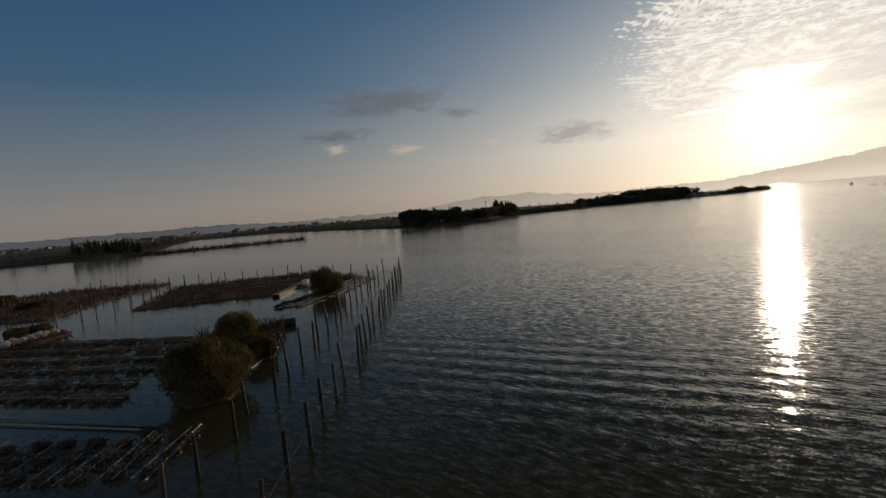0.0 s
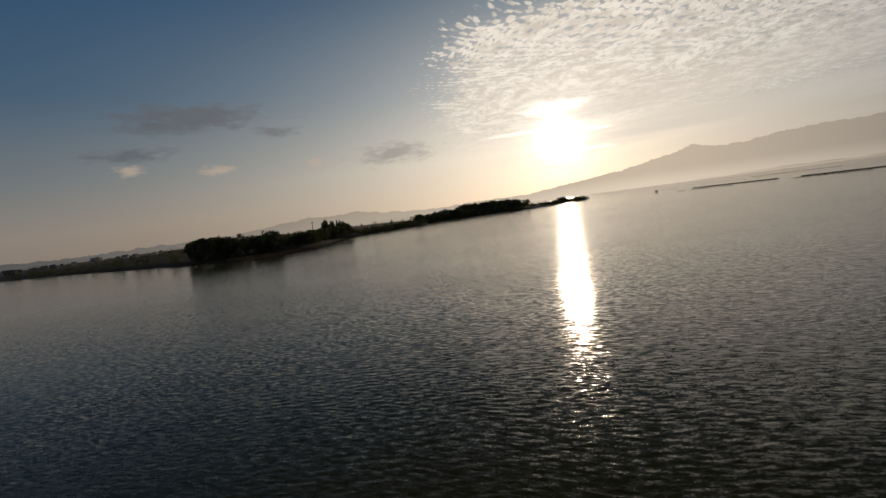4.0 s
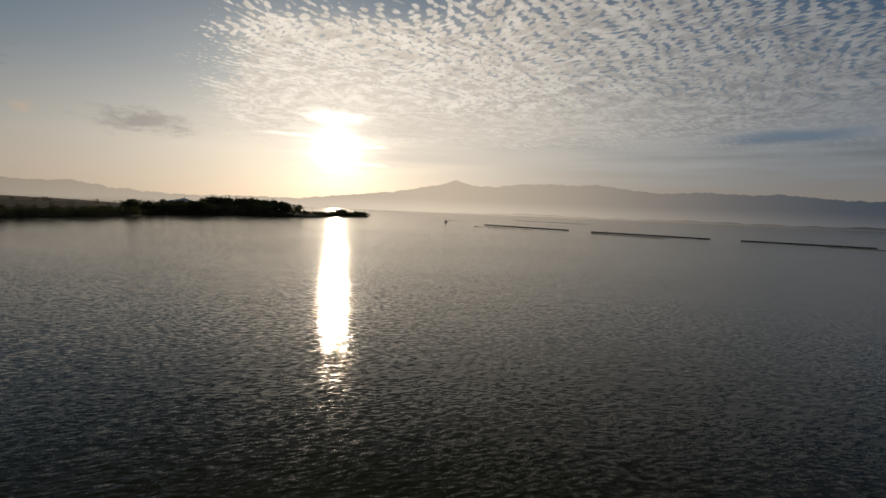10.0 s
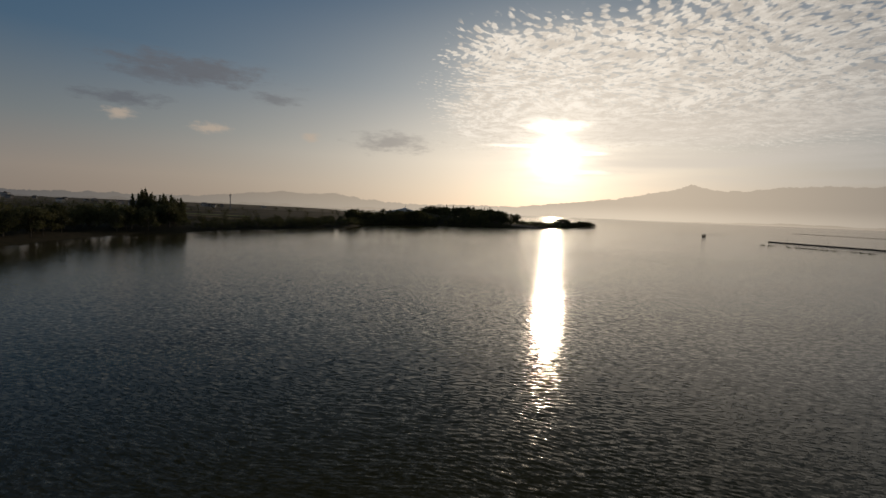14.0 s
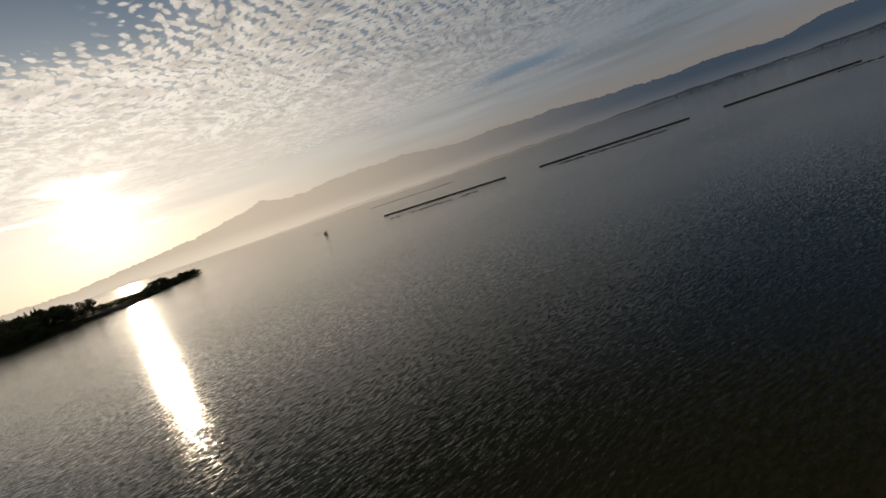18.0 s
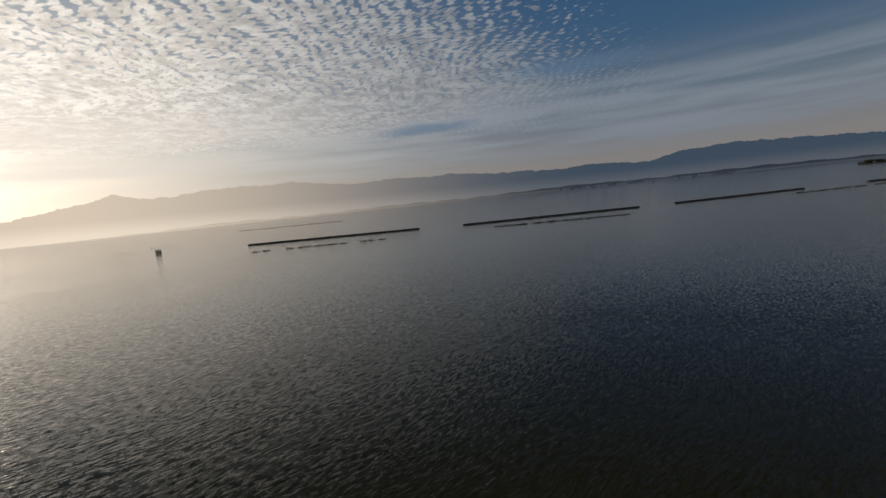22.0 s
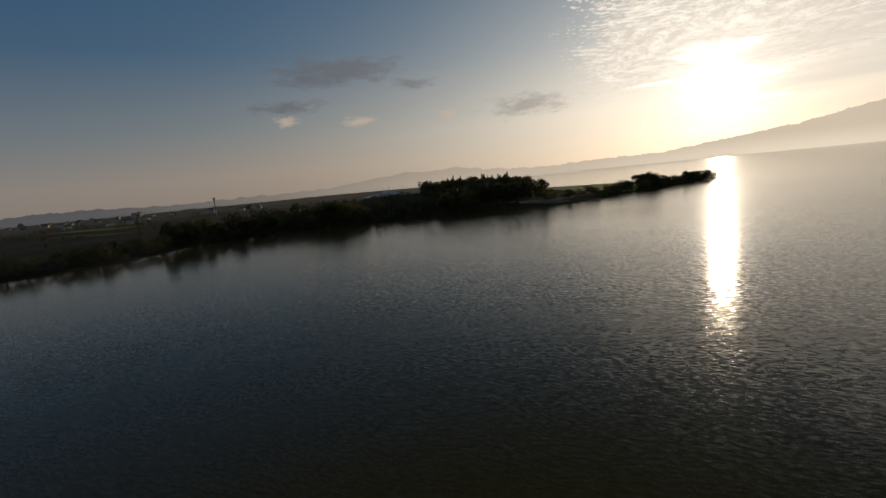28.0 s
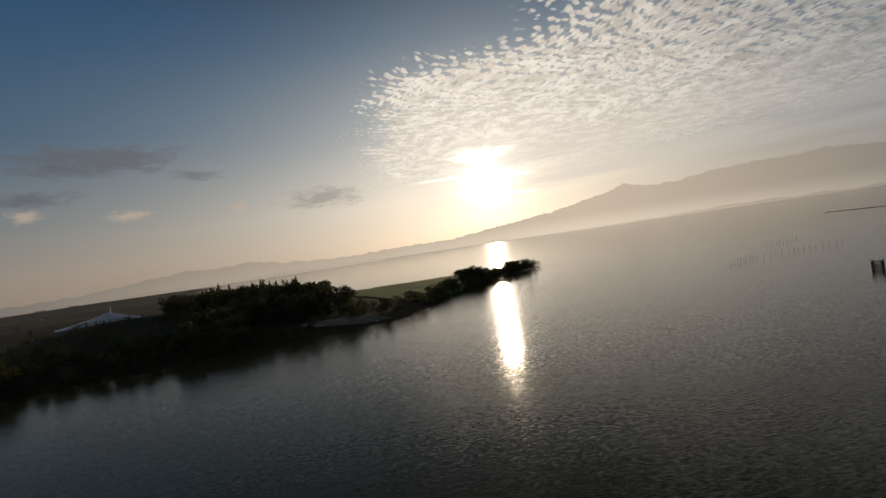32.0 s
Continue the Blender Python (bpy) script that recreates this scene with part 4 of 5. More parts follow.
def net(points, height):
    for a, b in zip(points, points[1:]):
        far = math.hypot(b[0] - a[0], b[1] - a[1])
        m = Matrix.Translation((*a, 0)) @ Matrix.Rotation(math.atan2(b[1] - a[1], b[0] - a[0]), 4, "Z")
        ob = thing("fence_net", m, "thin dark fish net strung between the posts", "net", "farm nets")
        verts, faces = [], []
        count = max(2, round(far / 0.7))
        for k in range(count + 1):
            x = far * k / count
            verts += [(x, 0.05 * math.sin(k), -0.4), (x, 0.0, height - 0.12 * abs(math.sin(k * 0.9)))]
            if k:
                faces.append((2 * k - 2, 2 * k, 2 * k + 1, 2 * k - 1))
        from_arrays("mesh", verts, faces, NETTING, ob)
        bm = bmesh.new()
        rod(bm, (0, 0, height), (far, 0, height), 0.012, 0.012, 5)
        part("rope", bm, BLACK, ob)


rng = np.random.default_rng(8)
OUTER, INNER, BACK = [(-9, 3), (-45.5, 54)], [(-15.5, 6), (-25.5, 19.5), (-39, 38), (-47.5, 52)], [(-45.5, 54), (-98, 30)]
post_row(OUTER, 2.6, 1.9, 0.10, rng, "outer fence posts")
post_row(INNER, 2.7, 1.85, 0.1, rng, "inner fence posts")
post_row(BACK, 2.6, 2.3, 0.095, rng, "back fence posts")
post_row([(-70, 40), (-98, 17)], 2.6, 1.9, 0.085, rng, "inner fence posts")
post_row([(-58, 8), (-66, 22), (-74, 36)], 2.8, 1.8, 0.085, rng, "inner fence posts")
net(OUTER, 0.75)
net(BACK, 0.7)

# floating mats of dead plants
reed_bed("floating_reed_mat", [(-64.3, 25.2), (-51.5, 37), (-58, 46.5), (-50, 51), (-66, 55), (-81, 39.2)], 0.7, 5, REED, "brown floating mat of dead plants inside the farm fence", 5.0)
reed_bed("floating_reed_mat", [(-81, 11.6), (-70.4, 18.7), (-80.4, 28.6), (-90.6, 42.7), (-107, 33), (-112, 14)], 0.8, 6, REED, "brown floating mat of dead plants by the farm fence", 5.0)
reed_bed("floating_reed_mat", [(-54.2, 10.6), (-57.4, 11.0), (-59.2, 16.4), (-56.2, 16.6)], 0.6, 7, REED, "small brown floating mat carrying white sacks", 6.0)


def walkway(a, b, wide):
    far = math.hypot(b[0] - a[0], b[1] - a[1])
    m = Matrix.Translation((*a, 0)) @ Matrix.Rotation(math.atan2(b[1] - a[1], b[0] - a[0]), 4, "Z")
    ob = thing("floating_walkway", m, "long floating walkway of pale weathered planks", "walkway")
    for side in (-1, 1):
        part("beam", box(bmesh.new(), (far, 0.14, 0.34), Matrix.Translation((far / 2, side * wide / 2, 0.16)), 0.02), PALE_WOOD, ob)
    for k in range(int(far / 0.42)):
        part("plank", box(bmesh.new(), (0.38, wide, 0.05), Matrix.Translation((0.2 + k * 0.42, 0, 0.36)) @ Matrix.Rotation(0.03 * math.sin(k * 3), 4, "Z")), PALE_WOOD, ob)
    for k in range(4):
        bm = bmesh.new()
        rod(bm, (far * (k + 0.5) / 4, -wide / 2, -0.1), (far * (k + 0.5) / 4, wide / 2, -0.1), 0.28, 0.28, 10)
        part("float", bm, BLACK, ob)
    return ob


walkway((-50.3, 35.6), (-57.5, 46.3), 0.8)


def pole_raft(a, b, wide, poles, seed):
    r = random.Random(seed)
    far = math.hypot(b[0] - a[0], b[1] - a[1])
    m = Matrix.Translation((*a, 0)) @ Matrix.Rotation(math.atan2(b[1] - a[1], b[0] - a[0]), 4, "Z")
    ob = thing("pole_raft", m, "long raft of grey bamboo poles lashed together", "raft", "pole rafts")
    for k in range(poles):
        y = (k / (poles - 1) - 0.5) * wide
        bm = bmesh.new()
        rod(bm, (r.uniform(0, 0.6), y, 0.16), (far - r.uniform(0, 0.8), y + r.uniform(-0.25, 0.25), 0.2), 0.055, 0.045, 6)
        part("pole", bm, POST_WOOD if k % 3 else PALE_WOOD, ob)
    for k in range(int(far / 1.6)):
        bm = bmesh.new()
        rod(bm, (0.8 + k * 1.6, -wide / 2 - 0.2, 0.1), (0.8 + k * 1.6 + r.uniform(-0.1, 0.1), wide / 2 + 0.2, 0.1), 0.05, 0.04, 6)
        part("crosspole", bm, POST_WOOD, ob)
    for k in range(int(far / 2.4)):
        bm = bmesh.new()
        rod(bm, (1 + k * 2.4, -wide * 0.3, -0.12), (1 + k * 2.4, wide * 0.3, -0.12), 0.2, 0.2, 9)
        part("float", bm, BLACK, ob)
    return ob


pole_raft((-43.5, 37.5), (-50, 51.5), 3.4, 9, 1)
pole_raft((-42.2, 31), (-44.6, 37), 3.0, 8, 2)


def tyre(x, y, turn):
    ob = thing("tyre", Matrix.Translation((x, y, 0.22)) @ Matrix.Rotation(turn, 4, "Z") @ Matrix.Rotation(0.25, 4, "X"), "old black tyre used as a raft fender", "tyre", "raft tyres")
    verts, faces = [], []
    for i in range(16):
        for j in range(8):
            a, b = i * math.pi / 8, j * math.pi / 4
            r = 0.34 + 0.14 * math.cos(b)
            verts.append((r * math.cos(a), r * math.sin(a), 0.11 * math.sin(b)))
            faces.append((i * 8 + j, (i + 1) % 16 * 8 + j, (i + 1) % 16 * 8 + (j + 1) % 8, i * 8 + (j + 1) % 8))
    from_arrays("tread", verts, faces, BLACK, ob, smooth=True)
    return ob


for k in range(8):
    tyre(-43.6 - 0.22 * k + 0.3 * math.sin(k * 2.1), 31.0 + 0.95 * k * 0.8, k)


# rows of floating racks
U, V = Vector((-0.58, 0.815, 0)), Vector((-0.815, -0.58, 0))
WEED = mottled("water_weed", (0.04, 0.026, 0.014), (0.17, 0.085, 0.035), 0.8)


def rack(long, seed):
    r = random.Random(seed)
    ob = thing("floating_rack", Matrix(), "low floating rack of poles hung with weed", "rack", "floating racks")
    for y in (-0.32, 0.32):
        bm = bmesh.new()
        rod(bm, (-long / 2, y, 0.22 + r.uniform(-0.03, 0.03)), (long / 2, y + r.uniform(-0.06, 0.06), 0.24), 0.028, 0.024, 6)
        part("pole", bm, PALE_WOOD if y > 0 else POST_WOOD, ob)
    for k in range(4):
        bm = bmesh.new()
        x = (k - 1.5) * long / 4.2
        rod(bm, (x, -0.5, 0.16), (x + r.uniform(-0.1, 0.1), 0.5, 0.17), 0.04, 0.035, 6)
        part("crosspiece", bm, POST_WOOD, ob)
    for k in range(3):
        bm = bmesh.new()
        x = (k - 1) * long / 2.8
        rod(bm, (x, -0.34, 0.03), (x, 0.34, 0.03), 0.11, 0.11, 9)
        part("float", bm, BLACK, ob)
    g = np.random.default_rng(seed)
    v, f = leaf_cloud(g, [((x, 0, 0.16), (long * 0.13, 0.3, 0.16)) for x in (-long * 0.3, 0, long * 0.3)], 260, 0.07)
    tagged(from_arrays("weed", v, f, WEED, ob), kind="stuff")
    return ob


RACKS = [rack(4.3, 1), rack(4.0, 2), rack(3.1, 3), rack(2.9, 4)]
placed = set()


def rack_row(x, y, count, step, kinds, rng):
    for k in range(count):
        if rng.uniform(0, 1) < 0.07:
            continue
        src = RACKS[kinds[int(rng.integers(len(kinds)))]]
        p = Vector((x, y, 0)) + V * (k * step + rng.uniform(-0.12, 0.12)) + U * rng.uniform(-0.25, 0.25)
        m = Matrix.Translation(p) @ Matrix.Rotation(math.atan2(U.y, U.x) + rng.uniform(-0.07, 0.07), 4, "Z")
        if src.name not in placed:
            placed.add(src.name)
            src.matrix_basis = m
        else:
            copy_thing(src, m)


rng = np.random.default_rng(12)
rack_row(-20.0, 8.6, 18, 1.35, (0, 1), rng)
rack_row(-16.2, 3.2, 16, 1.35, (0, 1), rng)


def float_line(a, b, seed):
    """Two long poles side by side carrying floats and hanging weed."""
    r, g = random.Random(seed), np.random.default_rng(seed)
    far = math.hypot(b[0] - a[0], b[1] - a[1])
    m = Matrix.Translation((*a, 0)) @ Matrix.Rotation(math.atan2(b[1] - a[1], b[0] - a[0]), 4, "Z")
    ob = thing("float_line", m, "long line of poles on black floats hung with weed", "float line", "float lines")
    for y in (-0.3, 0.3):
        x = 0.0
        while x < far:
            q = min(far, x + r.uniform(3.2, 4.6))
            bm = bmesh.new()
            rod(bm, (x, y + r.uniform(-0.08, 0.08), 0.26 + r.uniform(-0.03, 0.05)), (q + 0.2, y + r.uniform(-0.08, 0.08), 0.27), 0.032, 0.026, 6)
            part("pole", bm, PALE_WOOD if r.random() < 0.6 else POST_WOOD, ob)
            x = q
    lumps = []
    for k in range(int(far / 1.15)):
        x = 0.5 + k * 1.15 + r.uniform(-0.15, 0.15)
        bm = bmesh.new()
        rod(bm, (x, -0.42, 0.03), (x + r.uniform(-0.06, 0.06), 0.42, 0.03), 0.10, 0.10, 9)
        part("float", bm, BLACK, ob)
        bm = bmesh.new()
        rod(bm, (x + 0.2, -0.6, 0.2), (x + r.uniform(0.1, 0.3), 0.6, 0.21), 0.035, 0.03, 6)
        part("crosspiece", bm, PALE_WOOD if k % 3 == 0 else POST_WOOD, ob)
        lumps += [((x + r.uniform(-0.2, 0.4), y, 0.12), (0.5, 0.32, r.uniform(0.1, 0.3))) for y in (-0.35, 0.35)]
    v, f = leaf_cloud(g, lumps, 150 * len(lumps), 0.055)
    tagged(from_arrays("weed", v, f, WEED, ob), kind="stuff")


for k, (ax, ay, far) in enumerate(((-36.8, 20.6, 34), (-36.0, 18.2, 32), (-35.0, 15.9, 30), (-32.4, 14.4, 28), (-31.2, 12.0, 26), (-28.9, 10.6, 24))):
    float_line((ax, ay), (ax - 0.915 * far, ay - 0.403 * far), 80 + k)

for a, b in (((-18.5, 6.8), (-21.4, 10.5)), ((-26.4, 16.1), (-29.2, 20.4)), ((-23.2, 9.6), (-33.5, 5.9)), ((-23.6, 9.0), (-34.0, 5.2))):
    ob = thing("boom_pole", Matrix.Translation((*a, 0)), "pale straight boom pole floating along the racks", "pole", "boom poles")
    bm = bmesh.new()
    rod(bm, (0, 0, 0.06), (b[0] - a[0], b[1] - a[1], 0.1), 0.055, 0.05, 8)
    part("pole", bm, PALE_WOOD, ob)
    bm = bmesh.new()
    rod(bm, (0.3, -0.2, 0.02), (0.3, 0.3, 0.02), 0.2, 0.2, 9)
    part("float", bm, BLACK, ob)

drum = thing("drum", Matrix.Translation((-34.9, 25.4, 0.2)) @ Matrix.Rotation(radians(52), 4, "Z") @ Matrix.Diagonal((1.5, 0.9, 0.9, 1)), "black plastic drum lying on the rack's end", "drum")
bm = bmesh.new()
rod(bm, (-0.55, 0, 0.1), (0.55, 0, 0.1), 0.38, 0.38, 14)
part("body", bm, BLACK, drum)
for x in (-0.4, 0, 0.4):
    part("hoop", rod(bmesh.new(), (x - 0.03, 0, 0.1), (x + 0.03, 0, 0.1), 0.4, 0.4, 14), BLACK, drum)


def sack(x, y, s, turn):
    ob = thing("sack", Matrix.Translation((x, y, 0.2)) @ Matrix.Rotation(turn, 4, "Z"), "stuffed white plastic sack lying on the floating mat", "sack", "white sacks")
    bm = bmesh.new()
    bmesh.ops.create_uvsphere(bm, u_segments=12, v_segments=8, radius=1.0, matrix=Matrix.Translation((0, 0, 0.3 * s)) @ Matrix.Diagonal((0.55 * s, 0.38 * s, 0.34 * s, 1)))
    for v in bm.verts:
        v.co += v.co.normalized() * 0.05 * s * math.sin(v.co.x * 9 + v.co.z * 14)
    part("body", bm, SACKING, ob)
    part("neck", rod(bmesh.new(), (0.45 * s, 0, 0.34 * s), (0.72 * s, 0.04, 0.42 * s), 0.09 * s, 0.15 * s), SACKING, ob)


for k in range(7):
    sack(-55.2 - 0.3 * k, 11.5 + 0.66 * k, 0.95 + 0.15 * math.sin(k * 2), k * 1.1)



def work_boat(a, b):
    """A small open wooden boat: a tapered hull with a raised bow, thwarts and a white box at the stern."""
    far = math.hypot(b[0] - a[0], b[1] - a[1])
    ob = thing("work_boat", Matrix.Translation((*a, 0)) @ Matrix.Rotation(math.atan2(b[1] - a[1], b[0] - a[0]), 4, "Z"), "brown wooden work boat with a white box by the mats", "boat")
    bm = bmesh.new()
    rings = []
    for k in range(9):
        u = k / 8
        w = 0.62 * (1 - max(0.0, u - 0.45) ** 1.6 * 2.4) + 0.02
        top, low = 0.42 + 0.3 * u ** 3, -0.15 + 0.25 * u ** 4
        prof = ((-w, top), (-w * 0.7, low), (w * 0.7, low), (w, top), (w * 0.88, top), (w * 0.6, low + 0.08), (-w * 0.6, low + 0.08), (-w * 0.88, top))
        rings.append([bm.verts.new((u * far, y, z)) for y, z in prof])
    for p, q in zip(rings, rings[1:]):
        for n in range(8):
            bm.faces.new((p[n], p[(n + 1) % 8], q[(n + 1) % 8], q[n]))
    for end in (rings[0], rings[-1]):
        bm.faces.new(end)
    part("hull", bm, PALE_WOOD, ob)
    for u in (0.3, 0.5, 0.68):
        part("thwart", box(bmesh.new(), (0.22, 0.9, 0.05), Matrix.Translation((u * far, 0, 0.3))), PALE_WOOD, ob)
    part("stern_box", box(bmesh.new(), (0.95, 0.8, 0.6), Matrix.Translation((0.16 * far, 0, 0.5)), 0.05), WHITE, ob, "white plastic box")
    part("lid", box(bmesh.new(), (1.0, 0.85, 0.08), Matrix.Translation((0.16 * far, 0, 0.845)), 0.02), WHITE, ob)


work_boat((-53.6, 42.6), (-56.3, 47.6))

rng = np.random.default_rng(33)
for k in range(16):
    x, y = -69 + 16 * rng.uniform(0, 1), 33 + 12 * rng.uniform(0, 1)
    ob = thing("fallen_pole", Matrix.Translation((x, y, 0.45)) @ Matrix.Rotation(rng.uniform(0.2, 1.2), 4, "Z"), "grey bamboo pole lying across the dead plants", "pole", "fallen poles")
    bm = bmesh.new()
    rod(bm, (-rng.uniform(1.5, 3), 0, 0), (rng.uniform(1.5, 3), 0, rng.uniform(0, 0.3)), 0.06, 0.045, 6)
    part("stem", bm, PALE_WOOD if k % 2 else POST_WOOD, ob)

# raft of dead plants at the head of the float lines
reed_bed("floating_reed_mat", [(-38.0, 19.5), (-35.2, 25.6), (-31.6, 22.4), (-28.9, 19.9), (-26.7, 16.2), (-30.0, 14.8), (-34.0, 17.4)], 1.0, 9, REED, "ragged brown floating mat of dead plants under bushes", 9.0, 0.14)

# bushes growing on the rafts
BUSHES = [round_bush(61 + k, h, w, "rounded yellow-brown autumn bush growing on a farm raft") for k, (h, w) in enumerate(((2.7, 4.4), (2.1, 3.4), (2.7, 4.6), (1.2, 2.0)))]
for ob, x, y in zip(BUSHES, (-24.9, -33.8, -45.4, -21.0), (12.9, 20.2, 39.4, -1.5)):
    ob.matrix_basis = Matrix.Translation((x, y, 0.05))
    tagged(ob, group="raft bushes")
copy_thing(BUSHES[3], Matrix.Translation((-28.6, 18.4, 0.05)) @ Matrix.Diagonal((1.3, 1.3, 1.2, 1)))
copy_thing(BUSHES[3], Matrix.Translation((-96, 18, 0.1)) @ Matrix.Rotation(1, 4, "Z"))
copy_thing(BUSHES[3], Matrix.Translation((-100, 21, 0.1)) @ Matrix.Rotation(2, 4, "Z") @ Matrix.Diagonal((2.0, 2.0, 1.2, 1)))
copy_thing(BUSHES[3], Matrix.Translation((-86, 21.5, 0.1)) @ Matrix.Rotation(2, 4, "Z") @ Matrix.Diagonal((2.2, 2.2, 0.9, 1)))
copy_thing(BUSHES[3], Matrix.Translation((-58.2, 13.0, 0.1)) @ Matrix.Rotation(4, 4, "Z"))
copy_thing(BUSHES[3], Matrix.Translation((-58.8, 15.0, 0.1)) @ Matrix.Rotation(5, 4, "Z") @ Matrix.Diagonal((1.1, 1.1, 0.9, 1)))
for k, (x, y, w) in enumerate(((-24.9, 12.9, 1.8), (-33.8, 20.2, 1.6), (-45.4, 39.4, 1.8), (-21.0, -1.5, 0.9), (-28.6, 18.4, 1.2))):
    reed_bed("bush_raft", [(x + w * math.cos(a * 1.047), y + w * math.sin(a * 1.047)) for a in range(6)], 0.35, 70 + k, REED, "dark rooted raft of plants under a bush", 8.0, 0.12)


# ---- fishing lines far out ----
def weir(a, b, tall=1.0):
    far = math.hypot(b[0] - a[0], b[1] - a[1])
    m = Matrix.Translation((*a, 0)) @ Matrix.Rotation(math.atan2(b[1] - a[1], b[0] - a[0]), 4, "Z")
    ob = thing("fish_weir", m, "long low dark fence of driven stakes in open water", "fish weir", "fish weirs")
    r, verts, faces = random.Random(int(far)), [], []
    for row in (0, 1):
        for k in range(int(far / 0.5)):
            x, y, h, w = k * 0.5 + 0.25 * row, row * 0.9 + r.uniform(-0.08, 0.08), 1.25 * tall + r.uniform(-0.2, 0.15) * tall, 0.13
            j = len(verts)
            verts += [(x + sx * w, y + sy * w, z) for z in (-1.2, h) for sx, sy in ((-1, -1), (1, -1), (1, 1), (-1, 1))]
            faces += [(j + 4, j + 5, j + 6, j + 7)] + [(j + q, j + (q + 1) % 4, j + 4 + (q + 1) % 4, j + 4 + q) for q in range(4)]
    tagged(from_arrays("stake_wall", verts, faces, POST_WOOD, ob), kind="stuff")
    for y in (-0.16, 1.06):
        for z in (0.3 * tall, 0.62 * tall, 1.0 * tall):
            part("rail", box(bmesh.new(), (far, 0.12, 0.22), Matrix.Translation((far / 2, y, z))), POST_WOOD, ob)
    for k in range(int(far / 24)):
        bm = bmesh.new()
        rod(bm, (12 + 24 * k, 0.4, -1), (12.1 + 24 * k, 0.45, 3.0), 0.07, 0.05, 6)
        part("marker_pole", bm, POST_WOOD, ob)
    return ob


for a, b in (((96, 601), (143, 526)), ((152, 506), (204, 443)), ((217, 431), (269, 386)), ((295, 362), (372, 300))):
    weir(a, b, 0.55)
weir((281, 982), (346, 847), 0.14)


def brush_line(a, b, count, seed, gap):
    """A chain of small bundles of brushwood and short poles, floating nose to tail."""
    g = np.random.default_rng(seed)
    for k in range(count):
        if g.uniform(0, 1) < gap:
            continue
        t = (k + g.uniform(0.3, 0.7)) / count
        x, y = a[0] + (b[0] - a[0]) * t + g.uniform(-0.5, 0.5), a[1] + (b[1] - a[1]) * t + g.uniform(-0.5, 0.5)
        ob = thing("brush_bundle", Matrix.Translation((x, y, 0)) @ Matrix.Rotation(math.atan2(b[1] - a[1], b[0] - a[0]) + g.uniform(-0.5, 0.5), 4, "Z"), "dark bundle of brushwood floating in the lake", "brushwood", "brushwood bundles")
        long = g.uniform(1.5, 2.3)
        v, f = leaf_cloud(g, [((q * long * 0.5, 0, 0.06), (0.5 * long / 2, 0.4, g.uniform(0.1, 0.35))) for q in (-1, 0, 1)], 130, 0.17)
        tagged(from_arrays("brushwood", v, f, LEAF, ob), kind="stuff")
        for q in range(6):
            bm, foot = bmesh.new(), g.uniform(-0.8, 0.8) * long
            rod(bm, (foot, g.uniform(-0.3, 0.3), -0.05), (foot + g.uniform(-0.8, 0.8), g.uniform(-0.5, 0.5), g.uniform(0.2, 0.95)), 0.06, 0.03, 6)
            part("log", bm, POST_WOOD, ob)


brush_line((70, 548), (102, 507), 15, 1, 0.06)
brush_line((134, 477), (161, 433), 18, 2, 0.0)
brush_line((226, 392), (270, 352), 17, 3, 0.3)


def trap_tower():
    ob = thing("fish_trap_tower", Matrix.Translation((69.4, 645.0, 0)) @ Matrix.Rotation(radians(38), 4, "Z") @ Matrix.Scale(0.66, 4), "square dark fish trap fenced with upright stakes", "fish trap")
    for sx in (-1, 1):
        for sy in (-1, 1):
            bm = bmesh.new()
            rod(bm, (sx * 1.4, sy * 1.4, -1.5), (sx * 1.42, sy * 1.42, 4.0), 0.1, 0.08)
            part("corner_post", bm, POST_WOOD, ob)
    r = random.Random(4)
    for side in range(4):
        turn = Matrix.Rotation(side * math.pi / 2, 4, "Z")
        for k in range(9):
            a, b = turn @ Vector((-1.2 + k * 0.3, 1.4, -1.0)), turn @ Vector((-1.2 + k * 0.3 + r.uniform(-0.05, 0.05), 1.4, 3.2 + r.uniform(-0.3, 0.3)))
            part("stake", rod(bmesh.new(), a, b, 0.06, 0.05, 6), POST_WOOD, ob)
        for z in (0.6, 1.7, 2.9):
            part("rail", box(bmesh.new(), (2.9, 0.1, 0.14), turn @ Matrix.Translation((0, 1.48, z))), POST_WOOD, ob)


trap_tower()
rng = np.random.default_rng(15)
for line, step in (([(58, 691), (74, 705), (109, 712)], 2.4), ([(96, 742), (120, 757)], 2.6)):
    for (ax, ay), (bx, by) in zip(line, line[1:]):
        far = math.hypot(bx - ax, by - ay)
        for k in range(round(far / step)):
            t = (k + rng.uniform(-0.3, 0.3)) * step / far
            post(ax + (bx - ax) * t, ay + (by - ay) * t, rng.uniform(0.7, 1.9), 0.06, rng.uniform(-0.09, 0.09, 2), "thin dark pole of an old fish trap in the lake", "old fish trap poles")
net([(-206, 258), (-168, 246)], 1.0)
post_row([(-206, 258), (-168, 246)], 2.4, 2.0, 0.09, rng, "headland fence posts")


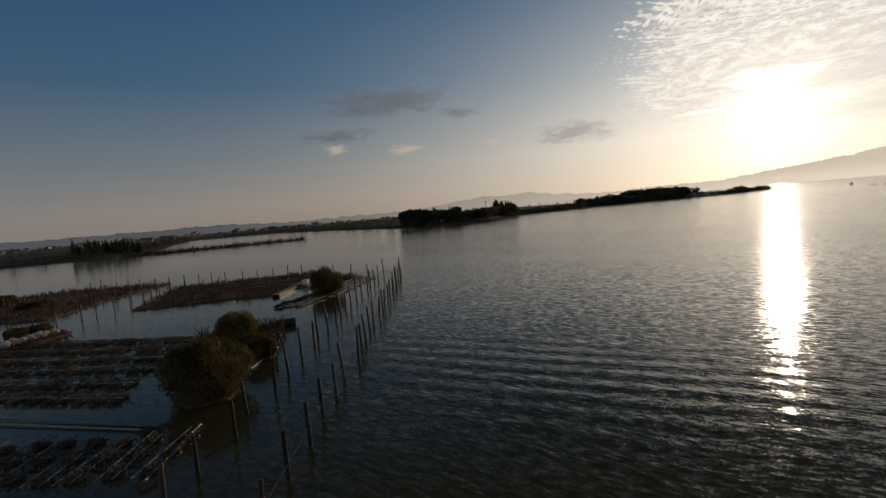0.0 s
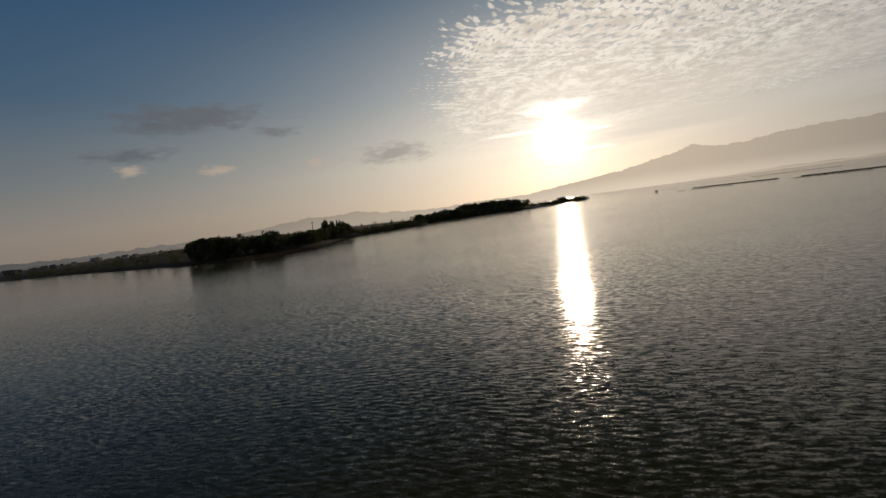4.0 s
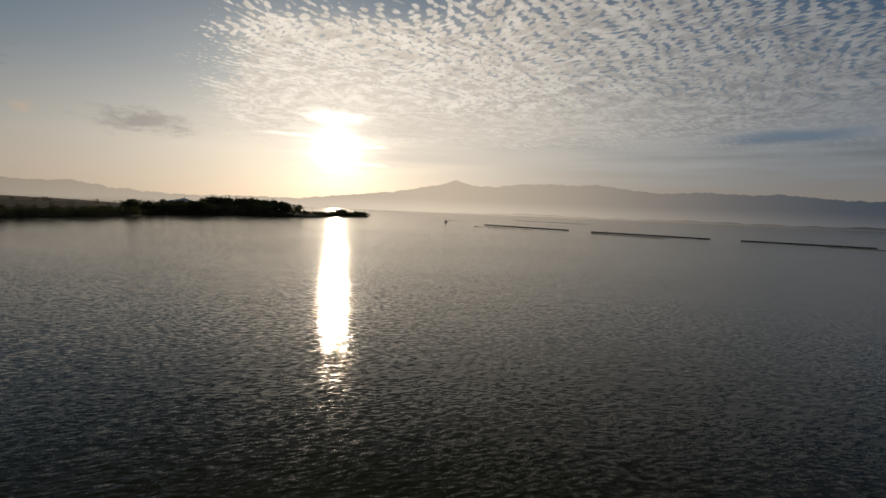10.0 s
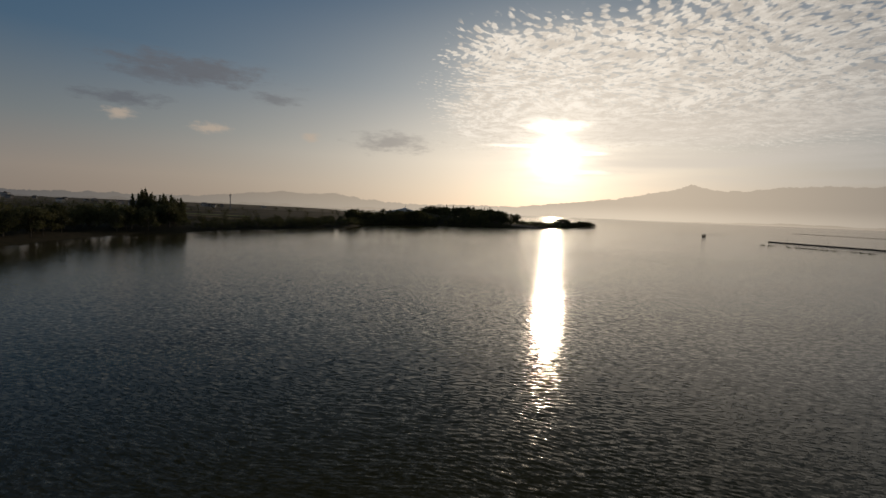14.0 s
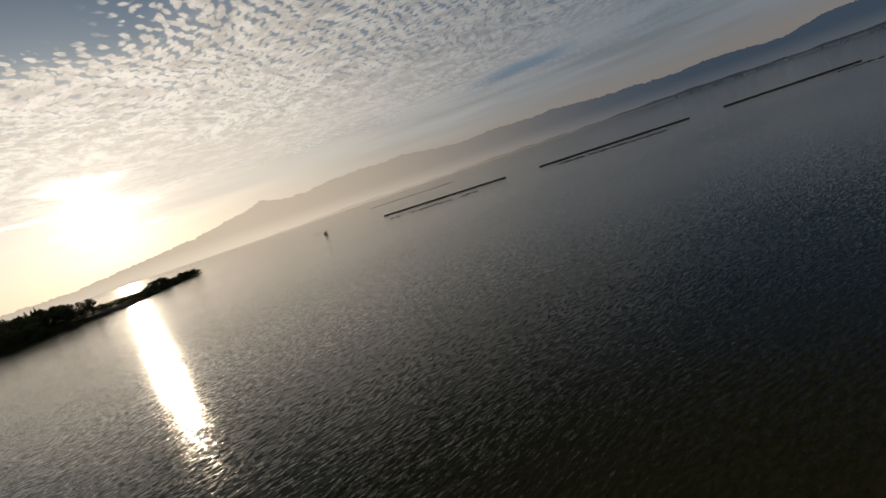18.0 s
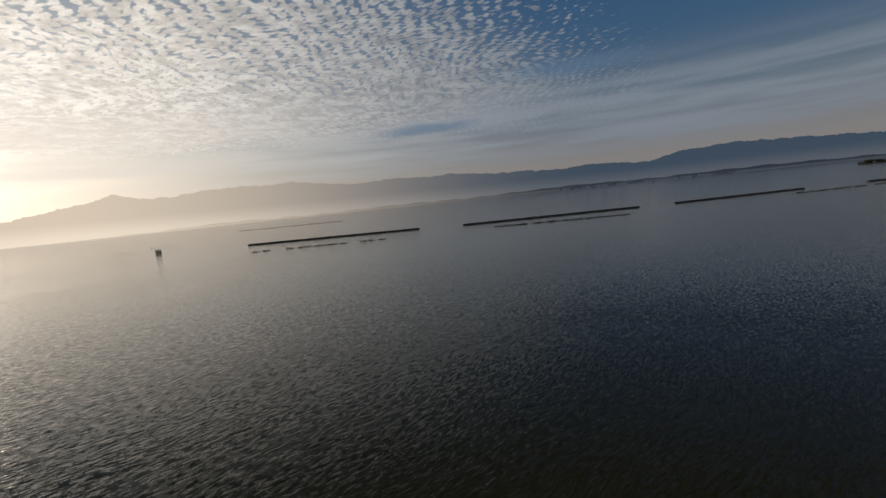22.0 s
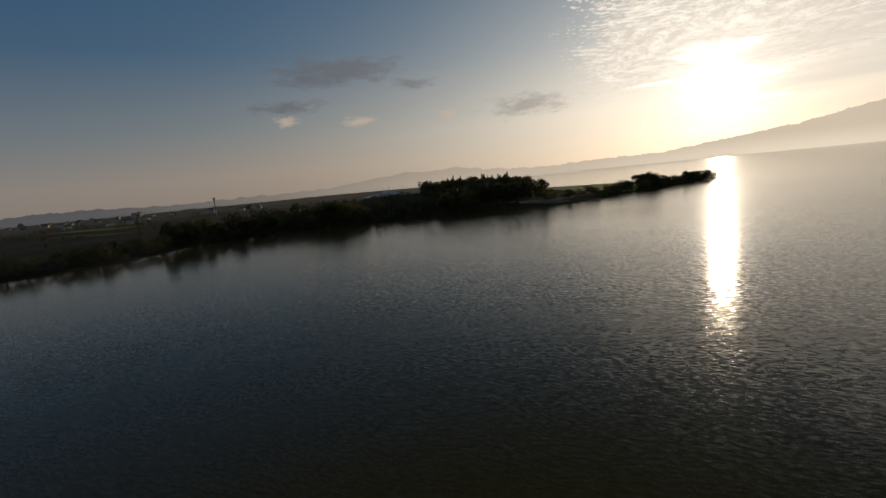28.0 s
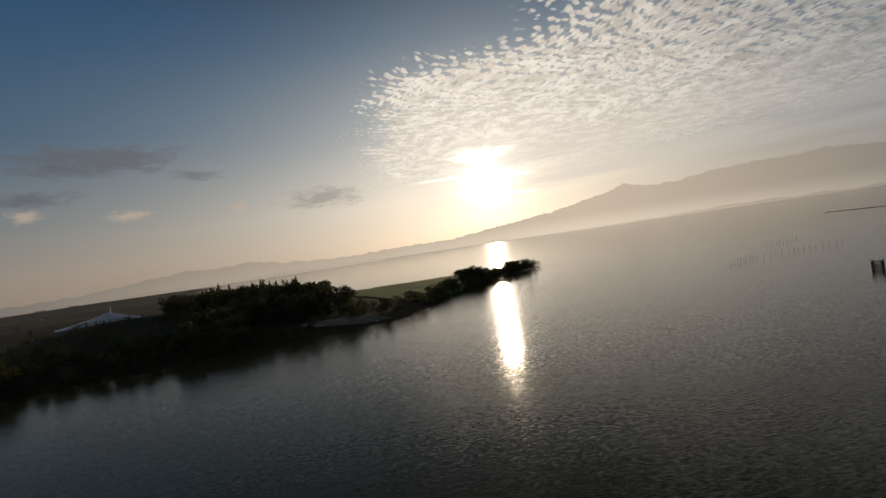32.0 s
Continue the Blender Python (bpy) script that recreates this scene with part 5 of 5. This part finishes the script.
def islet(x, y, long, wide):
    """A low mound far out in the lake, with a few trees on it."""
    ob = thing("islet", Matrix.Translation((x, y, 0)), "small dark wooded islet far out in the lake", "islet")
    verts, faces, g = [], [], np.random.default_rng(50)
    for j, (k, z) in enumerate(((1.0, -0.6), (0.92, 0.3), (0.6, 1.0), (0.2, 1.4))):
        verts += [(math.sin(i * 0.2618) * wide * k * (1 + 0.08 * math.sin(i * 3)), math.cos(i * 0.2618) * long * k, z) for i in range(24)]
        faces += [(j * 24 - 24 + i, j * 24 - 24 + (i + 1) % 24, j * 24 + (i + 1) % 24, j * 24 + i) for i in range(24) if j]
    from_arrays("mound", verts, faces + [tuple(range(72, 96))], EARTH, ob)
    blobs = [((g.uniform(-0.5, 0.5) * wide, g.uniform(-0.85, 0.8) * long, 2.5 + g.uniform(0, 3)), (5, 6, g.uniform(2.5, 4))) for k in range(16)]
    v, f = leaf_cloud(g, blobs, 2600, 0.9)
    tagged(from_arrays("trees", v, f, LEAF, ob), kind="stuff")


islet(1060, 320, 42, 16)


def far_building(w, d, h):
    ob = thing("far_building", Matrix(), "tiny pale building on the far shore of the lake", "building", "far shore buildings")
    part("wall", box(bmesh.new(), (w, d, h), Matrix.Translation((0, 0, h / 2))), WHITE, ob)
    part("roof", box(bmesh.new(), (w + 1, d + 1, 0.9), Matrix.Translation((0, 0, h + 0.45))), SHEET, ob)
    part("window_band", box(bmesh.new(), (w - 2, d + 0.3, 1.6), Matrix.Translation((0, 0, h * 0.6))), STEEL, ob)
    return ob


FAR = [far_building(26, 12, 9), far_building(14, 10, 7), far_building(40, 14, 8)]
rng = np.random.default_rng(77)
for k in range(26):
    az, r = radians(float(rng.choice((64, 68, 72, 77))) + rng.uniform(-2.5, 2.5)), 2822 + rng.uniform(-6, 4)
    m = Matrix.Translation((r * math.sin(az), 290 + r * math.cos(az), 0.5)) @ Matrix.Rotation(-az + rng.uniform(-0.3, 0.3), 4, "Z")
    if k < 3:
        FAR[k].matrix_basis = m
    else:
        copy_thing(FAR[k % 3], m)
